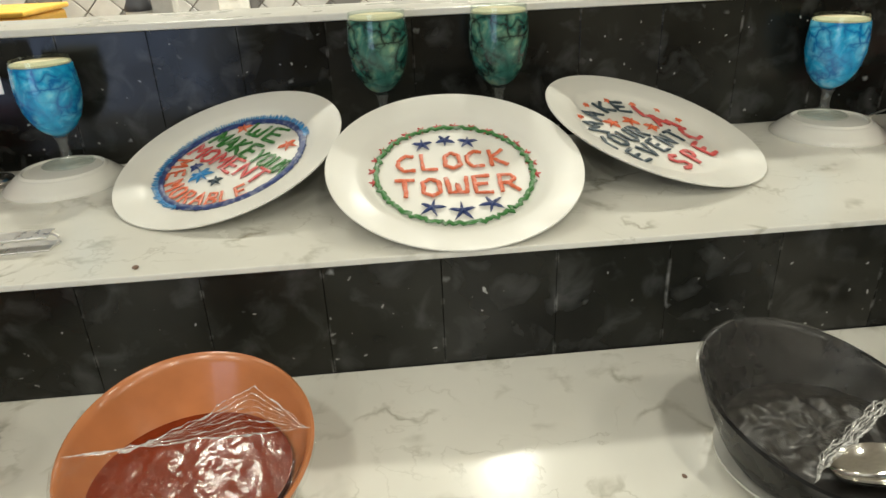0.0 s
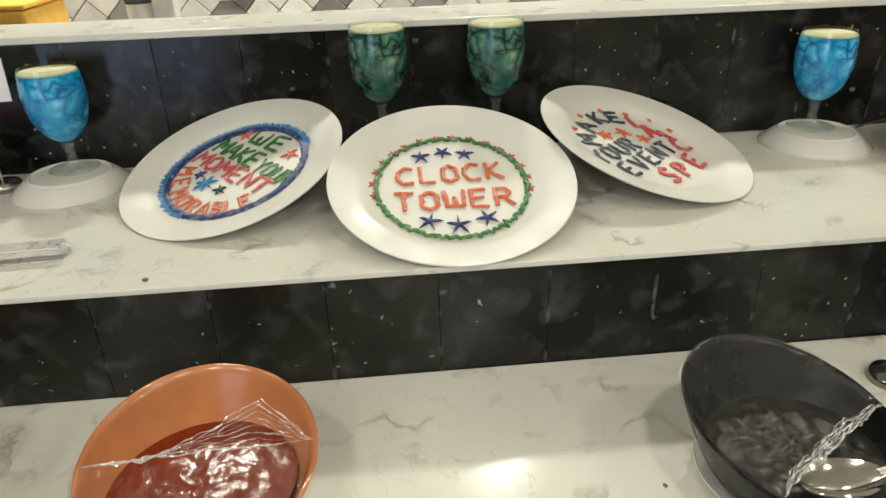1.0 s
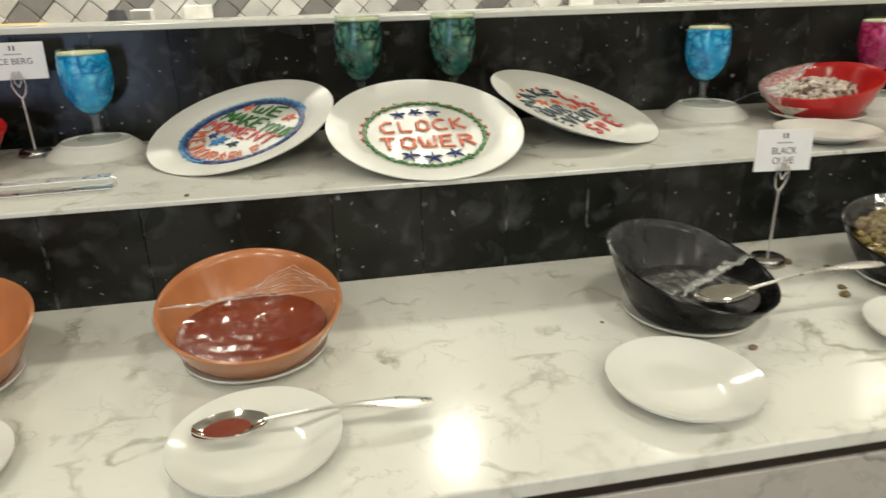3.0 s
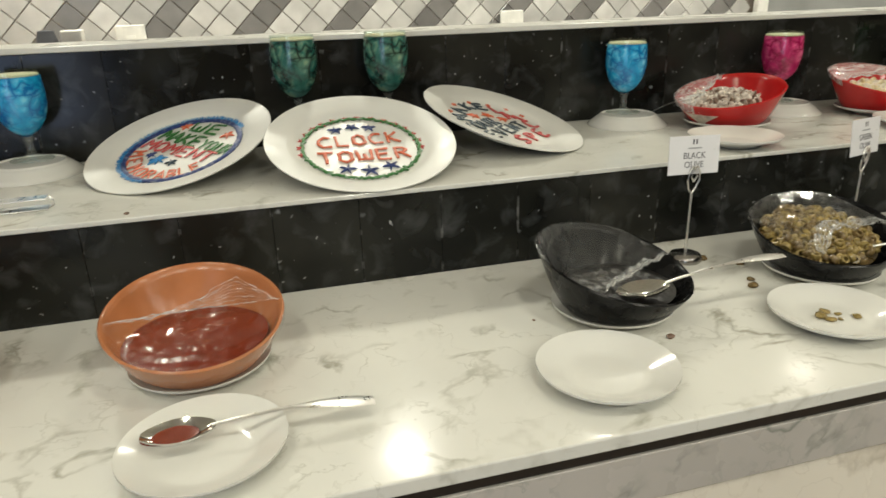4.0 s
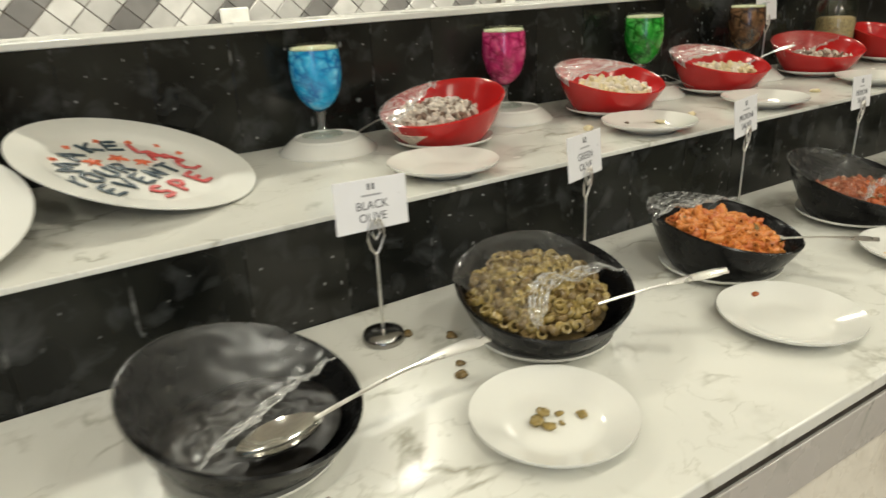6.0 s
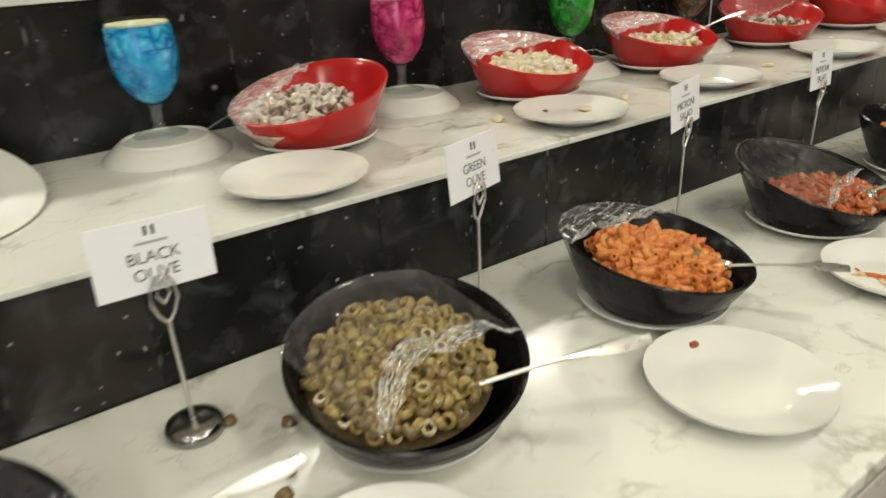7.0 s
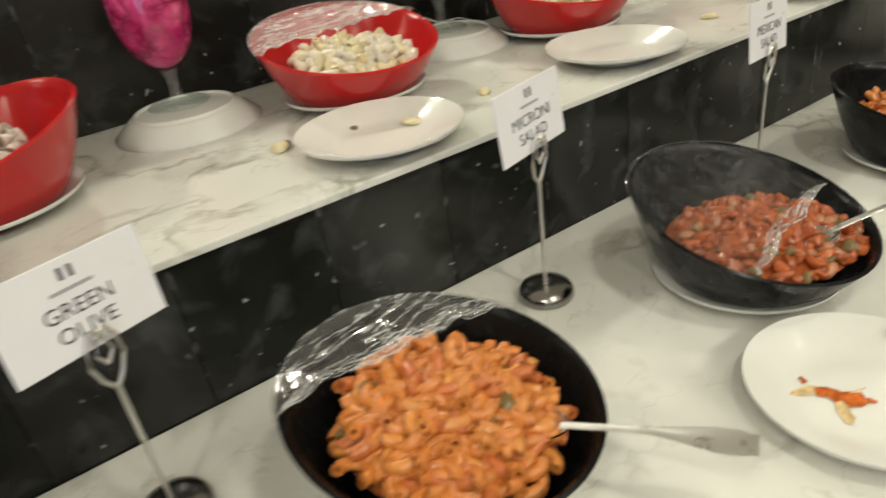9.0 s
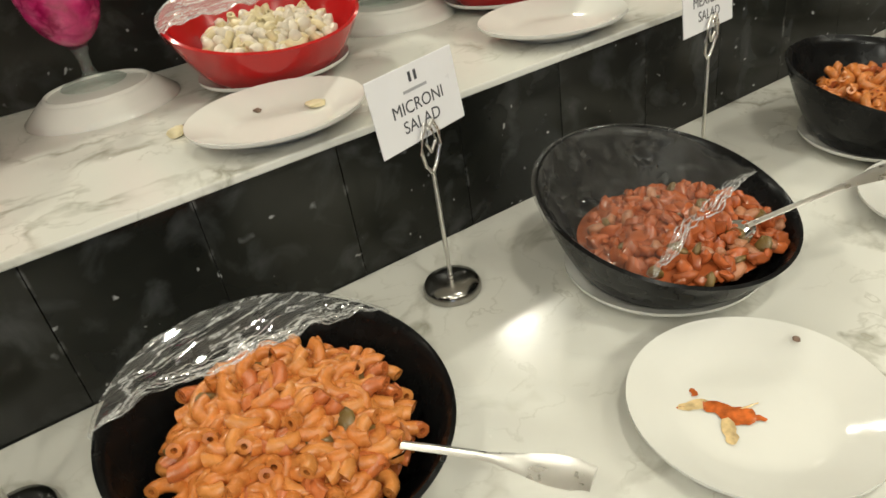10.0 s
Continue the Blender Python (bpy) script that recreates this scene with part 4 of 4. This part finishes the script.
for k, (sx, sy) in enumerate(((-0.088, 0.014), (-0.070, 0.054), (-0.034, 0.083), (0.004, 0.088), (0.038, 0.084), (0.062, 0.064))):
    star(p, sx, sy, 0.0065, ICING_RED, k * 40, 5, 0.0022)
for sx, sy in ((-0.046, 0.013), (-0.017, 0.030), (0.010, 0.024)):
    star(p, sx, sy, 0.014, ICING_RED, sx * 900)


# ---- spoons, card stands, crumbs ----
def spoon(name, tip, end, z_tip, z_mid, z_end, label, wide=0.019, cup_len=0.058):
    """A serving spoon from the tip of its cup to the end of its handle."""
    a, b = Vector((*tip, z_tip)), Vector((*end, z_end))
    flat_d = Vector((b.x - a.x, b.y - a.y, 0))
    length = flat_d.length
    d = flat_d.normalized()
    m = Matrix(((d.x, -d.y, 0, a.x), (d.y, d.x, 0, a.y), (0, 0, 1, 0), (0, 0, 0, 1)))
    r = root(name, m, label, "spoon", "serving spoons")
    bm = bmesh.new()
    n, w = 18, 12
    slope = (z_mid - z_tip) / cup_len
    top, bot = [], []
    for i in range(n + 1):
        u = i / n
        half_w = wide * math.sin(math.pi * min(1, u * 0.93 + 0.03)) ** 0.62 if u < 0.97 else 0.005
        half_w = max(half_w, 0.0045)
        rt, rb_ = [], []
        for j in range(w + 1):
            v = -1 + 2 * j / w
            z = z_tip + slope * u * cup_len - 0.009 * (1 - v * v) * math.sin(math.pi * min(1, u)) ** 0.8
            rt.append(bm.verts.new((u * cup_len, v * half_w, z + 0.0008)))
            rb_.append(bm.verts.new((u * cup_len, v * half_w, z - 0.0008)))
        top.append(rt)
        bot.append(rb_)
    for g, flip in ((top, False), (bot, True)):
        for p0, p1 in zip(g, g[1:]):
            for j in range(w):
                q = (p0[j], p1[j], p1[j + 1], p0[j + 1])
                bm.faces.new(q[::-1] if flip else q)
    for j in (0, w):
        for i in range(n):
            bm.faces.new((top[i][j], top[i + 1][j], bot[i + 1][j], bot[i][j]))
    for i in (0, n):
        for j in range(w):
            bm.faces.new((top[i][j], top[i][j + 1], bot[i][j + 1], bot[i][j]))
    bmesh.ops.recalc_face_normals(bm, faces=bm.faces)
    part("cup", bm, POLISHED, r)
    bm = bmesh.new()
    rows = []
    for i in range(25):
        u = i / 24
        x = cup_len - 0.004 + (length - cup_len + 0.004) * u
        z = z_mid + (z_end - z_mid) * u + 0.006 * math.sin(math.pi * u) * (1 if z_end < z_mid + 0.01 else 0.4)
        hw = 0.0030 + 0.0068 * min(1.0, max(0.0, u - 0.5) / 0.3)
        if u > 0.95:
            hw *= 0.8
        rows.append([bm.verts.new((x, -hw, z)), bm.verts.new((x, 0, z + 0.0016)), bm.verts.new((x, hw, z)), bm.verts.new((x, 0, z - 0.0010))])
    for a_, b_ in zip(rows, rows[1:]):
        for j in range(4):
            bm.faces.new((a_[j], a_[(j + 1) % 4], b_[(j + 1) % 4], b_[j]))
    bm.faces.new(rows[0][::-1])
    bm.faces.new(rows[-1])
    bmesh.ops.recalc_face_normals(bm, faces=bm.faces)
    part("handle", bm, STEEL, r)
    return r


sp = spoon("serving_spoon", (-0.219, -0.333), (-0.004, -0.332), 0.921, 0.921, 0.916, "steel serving spoon with red sauce resting on a plate", 0.020, 0.066)
part("sauce_film", lathe([(0.0, 0.0), (0.6, 0.0), (1.0, 0.0)], 24), SAUCE, sp, "red sauce left in the spoon").matrix_basis = Matrix.Translation((0.025, 0, 0.9175)) @ Matrix.Diagonal((0.026, 0.0145, 1, 1))
spoon("serving_spoon", (0.305, -0.252), (0.550, -0.235), 0.949, 0.952, 0.960, "steel serving spoon leaning out of the black olive bowl", 0.021, 0.070)
spoon("serving_spoon", (0.648, -0.201), (0.788, -0.318), 0.945, 0.953, 0.995, "steel serving spoon leaning out of the green olive bowl")
spoon("serving_spoon", (0.985, -0.190), (1.068, -0.326), 0.945, 0.950, 0.962, "steel serving spoon leaning out of the macaroni bowl")
spoon("serving_spoon", (1.258, -0.217), (1.449, -0.278), 0.945, 0.955, 0.968, "steel serving spoon leaning out of the bean salad")


spoon("serving_spoon", (1.470, 0.200), (1.652, 0.180), SH + 0.046, SH + 0.052, 1.112, "steel serving spoon standing in the yellow salad bowl")
spoon("serving_spoon", (0.772, 0.196), (0.681, 0.290), SH + 0.055, SH + 0.050, SH + 0.024, "steel serving spoon under film in the creamy salad")


def text_mesh(name, text, size, mat, squeeze=1.0):
    cu = bpy.data.curves.new(name, "FONT")
    cu.body, cu.size, cu.align_x, cu.align_y, cu.extrude = text, size, "CENTER", "CENTER", 0.0001
    tmp = bpy.data.objects.new(name, cu)
    scene.collection.objects.link(tmp)
    me = bpy.data.meshes.new_from_object(tmp.evaluated_get(bpy.context.evaluated_depsgraph_get()))
    bpy.data.objects.remove(tmp)
    me.materials.clear()
    me.materials.append(mat)
    return me


def card_stand(x, y, z, turn, lines, label, height=0.128, roll=0.0, lean=-6.0):
    r = root("card_stand", pose(x, y, z, 0, 0, turn), label, "sign", "menu card stands")
    part("base", lathe([(0.0, 0.0), (0.0235, 0.0), (0.0245, 0.0015), (0.0245, 0.006), (0.022, 0.0105), (0.014, 0.0128), (0.0, 0.0135)], 40), DARKSTEEL, r, "round dark chrome foot")
    part("stem", tube([(0, 0, 0.012), (0, 0, 0.05), (0, 0, height - 0.030)], 0.0018, 8), STEEL, r)
    bm = bmesh.new()
    for s in (-1, 1):
        pts = [(0, 0, height - 0.032), (s * 0.006, 0, height - 0.024), (s * 0.010, -0.002, height - 0.012), (s * 0.009, -0.003, height), (s * 0.004, -0.003, height + 0.010)]
        tube(pts, 0.0014, 7, 1, bm)
        tube([(s * 0.004, -0.003, height + 0.010), (s * -0.002, -0.003, height + 0.004), (s * -0.005, -0.003, height - 0.006), (0, -0.002, height - 0.014)], 0.0012, 7, 1, bm)
    part("clip", bm, STEEL, r, "looped wire clip")
    cm = Matrix.Translation((0, 0.001, height - 0.003)) @ pose(0, 0, 0, lean, roll, 0)
    c = part("card", box(-0.044, 0.044, -0.0006, 0.0006, 0, 0.055, 0.0004), CARD, r, "white printed card")
    c.matrix_basis = cm
    face = pose(0, -0.0008, 0, 90, 0, 0)
    bar = part("emblem", box(-0.004, -0.0015, -0.0003, 0, 0.043, 0.050), INK, c, smooth=False)
    box_bm = box(0.0015, 0.004, -0.0003, 0, 0.043, 0.050)
    bar.location = (0, -0.0006, 0)
    b2 = part("emblem", box_bm, INK, c, smooth=False)
    b2.location = (0, -0.0006, 0)
    b3 = part("small_print", box(-0.012, 0.012, -0.0003, 0, 0.0365, 0.0385), PALEINK, c, smooth=False)
    b3.location = (0, -0.0006, 0)
    for k, t in enumerate(lines):
        ob = part("lettering", text_mesh("lettering", t, 0.0128, INK), None, c)
        ob.matrix_basis = Matrix.Translation((0, -0.0008, 0.0265 - 0.0130 * k)) @ pose(0, 0, 0, 90, 0, 0)
    return r


card_stand(0.517, -0.080, CT, 4, ["BLACK", "OLIVE"], "white card reading BLACK OLIVE on a chrome stand", 0.136, 3)
card_stand(0.814, -0.087, CT, 19.5, ["GREEN", "OLIVE"], "white card reading GREEN OLIVE on a chrome stand", 0.140, 2)
card_stand(1.150, -0.076, CT, 15, ["MICRONI", "SALAD"], "white card reading MICRONI SALAD on a chrome stand", 0.141, 0)
card_stand(1.458, -0.080, CT, 10, ["MEXICAN", "SALAD"], "white card reading MEXICAN SALAD on a chrome stand", 0.140, 3)
card_stand(1.777, -0.083, CT, 10, [], "white card with unreadable print on a chrome stand", 0.135, 2)
card_stand(-0.532, 0.312, SH, 4, ["ICE BERG"], "white card reading ICE BERG on a chrome stand", 0.122, 0)
card_stand(1.717, 0.292, SH, 6, [], "white card with unreadable print on a chrome stand", 0.125, 0)


def crumb(x, y, z, r, mat, label, seed, flat=0.6):
    thing("food_crumb", lump(r, seed, 0.5, 2, (1.2, 1, flat)), mat, pose(x, y, z + r * flat * 0.8, 0, 0, seed * 47), label, "crumb", "scattered crumbs")


T_ = 0.004
crumb(0.357, -0.288, CT, 0.0045, BROWNBIT, "dark olive bit dropped on the marble counter", 1)
crumb(0.582, -0.121, CT, 0.006, OLIVE_D, "brown olive bit dropped on the marble counter", 2)
crumb(0.557, -0.178, CT, 0.005, OLIVE_D, "brown olive bit dropped on the marble counter", 3)
crumb(0.545, -0.197, CT, 0.006, OLIVE_D, "brown olive bit dropped on the marble counter", 4)
crumb(0.543, -0.089, CT, 0.006, OLIVE_D, "brown olive bit beside a card stand foot", 5)
crumb(0.223, -0.194, CT, 0.0018, BROWNBIT, "tiny dark speck on the marble counter", 6)
crumb(-0.257, 0.012, SH, 0.003, BROWNBIT, "small dark crumb near the shelf edge", 7)
crumb(1.018, 0.125, SH, 0.008, CREAM_Y, "pale yellow pasta crumb on the shelf", 8)
crumb(1.026, 0.132, SH, 0.005, BROWNBIT, "brownish crumb beside a pasta crumb", 9)
crumb(1.229, 0.088, SH, 0.006, CREAM_Y, "pale yellow pasta crumb on the shelf", 14)
crumb(1.581, 0.075, SH, 0.009, CREAM_Y, "pale yellow pasta crumb on the shelf", 15, 0.4)
crumb(1.084, 0.104, SH + T_, 0.0035, BROWNBIT, "greyish crumb on a white plate", 10)
crumb(1.126, 0.070, SH + 0.0045, 0.008, CREAM_Y, "pale yellow pasta crumb on a white plate", 11, 0.3)
crumb(0.921, -0.268, CT + 0.0085, 0.0045, TOMATO, "small red crumb on a white plate", 12)
crumb(1.267, -0.304, CT + 0.016, 0.0022, BROWNBIT, "small red crumb on a white plate", 13)
for k, (ox, oy, orr) in enumerate(((0.554, -0.307, 0.007), (0.567, -0.299, 0.006), (0.558, -0.318, 0.006), (0.578, -0.308, 0.004), (0.594, -0.321, 0.005), (0.571, -0.320, 0.003))):
    crumb(ox, oy, CT + T_, orr, OLIVE_G, "green olive scrap on a white plate", 20 + k, 0.45)


def streak(x0, y0, x1, y1, r0, r1, seed, lift):
    """A thin ragged lick of sauce from one point to another."""
    bm = bmesh.new()
    a = Vector((x0, y0, 0))
    d = Vector((x1, y1, 0)) - a
    side = Vector((-d.y, d.x, 0)).normalized()
    rows = []
    for i in range(15):
        u = i / 14
        w = (r0 + (r1 - r0) * u) * math.sqrt(max(0.02, 1 - (2 * u - 1) ** 6))
        wob = [0.45 * noise.noise(Vector((5 * u, q, seed))) for q in (0.0, 7.0)]
        mid = a + d * u + side * w * 0.5 * noise.noise(Vector((3 * u, 3.0, seed)))
        rows.append([bm.verts.new(mid + side * w * (1 + wob[0])), bm.verts.new(mid + Vector((0, 0, lift))), bm.verts.new(mid - side * w * (1 + wob[1]))])
    for p, q in zip(rows, rows[1:]):
        bm.faces.new((p[0], p[1], q[1], q[0]))
        bm.faces.new((p[1], p[2], q[2], q[1]))
    bmesh.ops.recalc_face_normals(bm, faces=bm.faces)
    return bm


RED_SMEAR = simple("orange_smear", (0.46, 0.105, 0.02), 0.2, 0, 160, 0.5, 0.3, 0.001)
THIN_SMEAR = simple("thin_oily_smear", (0.64, 0.47, 0.24), 0.2, 0, 120, 0.4)
stain = root("sauce_smear", pose(1.196, -0.309, CT + T_ + 0.0004, 0, 0, -31), "orange sauce smear on a white plate", "sauce stain")
part("core", streak(-0.013, 0.010, 0.011, -0.010, 0.0050, 0.0085, 1.0, 0.0016), RED_SMEAR, stain, "thick orange middle of the smear")
for x0, y0, x1, y1, r0, r1, mm in ((-0.008, 0.008, -0.030, 0.009, 0.0055, 0.0020, THIN_SMEAR), (-0.003, -0.004, -0.0085, -0.025, 0.0050, 0.0030, THIN_SMEAR), (0.005, -0.004, 0.018, -0.010, 0.0035, 0.0018, RED_SMEAR), (0.004, 0.000, 0.019, 0.004, 0.0012, 0.0005, THIN_SMEAR), (-0.0150, 0.0165, -0.0155, 0.0235, 0.0022, 0.0016, RED_SMEAR), (-0.024, 0.009, -0.032, 0.0085, 0.0016, 0.0010, RED_SMEAR)):
    part("lick", streak(x0, y0, x1, y1, r0, r1, 10 * x1, 0.0006), mm, stain)

# tongs lying on the shelf
r = root("serving_tongs", pose(-0.393, 0.083, SH, 0, 0, 3), "steel serving tongs lying on the marble shelf", "tongs")
part("arm", box(-0.20, 0.03, -0.014, 0.014, 0.0005, 0.002, 0.0004), STEEL, r)
part("arm", box(-0.20, 0.03, -0.012, 0.012, 0.014, 0.0155, 0.0004), STEEL, r)
part("spring_bend", tube([(0.03, 0, 0.0012), (0.036, 0, 0.004), (0.036, 0, 0.011), (0.03, 0, 0.0148)], 0.0016, 8), STEEL, r)

# things behind the ledge
def outlet(x, z):
    r = root("socket_outlet", pose(x, 1.58, z), "white plastic socket outlet on the tiled wall", "outlet", "wall outlets")
    part("cover_plate", box(-0.045, 0.045, -0.012, 0.0, -0.045, 0.045, 0.004), WHITE_PLASTIC, r)
    part("switch", box(-0.012, 0.012, -0.016, -0.0121, -0.012, 0.012, 0.001), WHITE_PLASTIC, r)


for ox in (-0.428, 0.877):
    outlet(ox, 1.174)

# work counter behind the back panel, with what stands on it
work = thing("work_counter", box(-2.5, 2.6, 1.02, 1.575, 0.91, 0.95, 0.003), STEEL, I, "steel work counter behind the buffet back panel", "counter")
r = root("yellow_tub", pose(-1.01, 1.22, 0.95), "yellow plastic tub behind the ledge", "container")
part("tub_wall", box(-0.20, 0.20, -0.12, 0.12, 0.0, 0.228, 0.01), YELLOW_PLASTIC, r)
part("lid_rim", box(-0.207, 0.207, -0.127, 0.127, 0.229, 0.241, 0.004), YELLOW_PLASTIC, r)
r = root("paper_cup", pose(-0.590, 1.22, 0.95), "white cup with a dark lid behind the ledge", "cup")
part("cup", lathe([(0, 0), (0.024, 0), (0.031, 0.222), (0.029, 0.222), (0.0, 0.217)], 32), WHITE_PLASTIC, r)
part("lid", lathe([(0.032, 0.220), (0.033, 0.228), (0.027, 0.242), (0.020, 0.272), (0.0, 0.275)], 32), INK, r, "dark domed lid")
thing("paper_carton", box(-0.026, 0.026, -0.026, 0.026, 0, 0.272, 0.004), WHITE_PLASTIC, pose(-0.525, 1.22, 0.95), "plain white paper carton behind the ledge", "carton")


# ---- stone tiles of the counter and the wall ----
PITCH = 0.1185
tile_low = finish("stone_tile", box(-PITCH / 2 + 0.0003, PITCH / 2 - 0.0003, 0, 0.006, CT + 0.0002, SH - 0.0078, 0.0004), BLACK, False)
tile_high = finish("stone_tile", box(-PITCH / 2 + 0.0003, PITCH / 2 - 0.0003, 0, 0.006, SH + 0.0008, BT - 0.0005, 0.0004), BLACK, False)
for i in range(-14, 31):
    x = 0.0415 + (i - 0.5) * PITCH
    if X0 + 0.06 < x < X1 - 0.06:
        for me, y in ((tile_low, 0.0), (tile_high, YB)):
            ob = part("stone_tile", me, None, base)
            ob.location = (x, y + 0.0008 * math.sin(i * 12.9), 0)

WALL_Y = 1.58
wall = thing("wall_north", box(-4, 6, WALL_Y + 0.008, WALL_Y + 0.2, 0, 1.605), simple("tile_grout", (0.20, 0.17, 0.14), 0.8), I, "kitchen wall clad in diagonal grey and cream tiles", "wall", kind=STRUCT)
# unseen upper wall, added dark so lamp pools on it don't mirror in the shelf
thing("wall_upper", box(-4, 6, WALL_Y - 0.004, WALL_Y + 0.2, 1.61, CEIL), simple("unseen_dark_wall", (0.07, 0.06, 0.05), 0.75, 0, 4, 0.25), I, "unseen dark wall added above the tiles to dull reflections", "wall", kind=STRUCT)


def wall_tile_mat(name, color):
    m, nt, b = material(name, color, 0.28)
    co = coords(nt)
    info = nt.nodes.new("ShaderNodeObjectInfo")
    geo = nt.nodes.new("ShaderNodeNewGeometry")
    rnd = nt.nodes.new("ShaderNodeMath")
    nt.links.new(info.outputs["Random"], rnd.inputs[0])
    nt.links.new(geo.outputs["Random Per Island"], rnd.inputs[1])
    fr = nt.nodes.new("ShaderNodeMath")
    fr.operation = "FRACT"
    nt.links.new(rnd.outputs[0], fr.inputs[0])
    tone = ramp(nt, fr.outputs[0], (0.0, tuple(c * 0.75 for c in color)), (1.0, tuple(min(1, c * 1.12) for c in color)))
    cl = ramp(nt, noise_tex(nt, co, 14, 5).outputs["Fac"], (0.35, grey(0.78)), (0.7, grey(1.0)))
    nt.links.new(mix(nt, 1.0, tone, cl, "MULTIPLY"), b.inputs["Base Color"])
    bump(nt, b, noise_tex(nt, co, 40, 4).outputs["Fac"], 0.1, 0.001)
    return m


TILE_L = wall_tile_mat("cream_wall_tile", (0.62, 0.60, 0.57))
TILE_D = wall_tile_mat("grey_wall_tile", (0.22, 0.208, 0.20))
SIDE = 0.0712
half = SIDE / 2 - 0.0017


def diamond(bm=None, at=(0, 0)):
    bm = bm or bmesh.new()
    vs = []
    for y, h in ((0.008, half), (0.0015, half), (0.0, half - 0.0015)):
        vs.append([bm.verts.new((at[0] + h * math.sqrt(2) * c, y, at[1] + h * math.sqrt(2) * s)) for c, s in ((1, 0), (0, 1), (-1, 0), (0, -1))])
    for a, b in zip(vs, vs[1:]):
        for i in range(4):
            bm.faces.new((a[i], a[(i + 1) % 4], b[(i + 1) % 4], b[i]))
    bm.faces.new(vs[2])
    return bm


mesh_l, mesh_d = finish("wall_tile", diamond(), TILE_L, False), finish("wall_tile", diamond(), TILE_D, False)
rest = {0: bmesh.new(), 1: bmesh.new()}
D2 = SIDE / math.sqrt(2)
for i in range(-60, 110):
    for j in range(-60, 110):
        x, z = (i - j) * D2 + 0.054, (i + j) * D2 - 0.820
        if not (-3.0 < x < 1.87 and 1.02 < z < 1.545):
            continue
        dark = 1 if j % 3 == 0 else 0
        if -0.9 < x < 1.5 and 1.14 < z < 1.52:
            ob = part("wall_tile", mesh_d if dark else mesh_l, None, wall)
            ob.location = (x, WALL_Y, z)
        else:
            diamond(rest[dark], (x, z))
for dark, mat in ((0, TILE_L), (1, TILE_D)):
    ob = part("wall_tile_field", rest[dark], mat, wall, smooth=False)
    ob.location = (0, WALL_Y, 0)
    tagged(ob, kind="stuff")

# grey glazed section where the tiles end
r = root("glazed_panel", pose(0, 1.58, 0), "grey frosted glazed panel in a white frame", "panel")
tagged(r, kind=STRUCT)
part("pane", box(1.985, 4.6, -0.012, 0.0, 1.03, 1.60, 0.002), simple("frosted_grey", (0.30, 0.30, 0.29), 0.18, 0, 2.5, 0.3), r, "grey frosted pane")
for fx in (1.95, 2.785, 3.635):
    part("frame_post", box(fx - 0.025, fx + 0.025, -0.03, 0.0, 1.02, 1.605, 0.004), WHITE_PLASTIC, r)
part("frame_rail", box(1.98, 4.6, -0.022, -0.0125, 1.47, 1.50, 0.003), WHITE_PLASTIC, r)
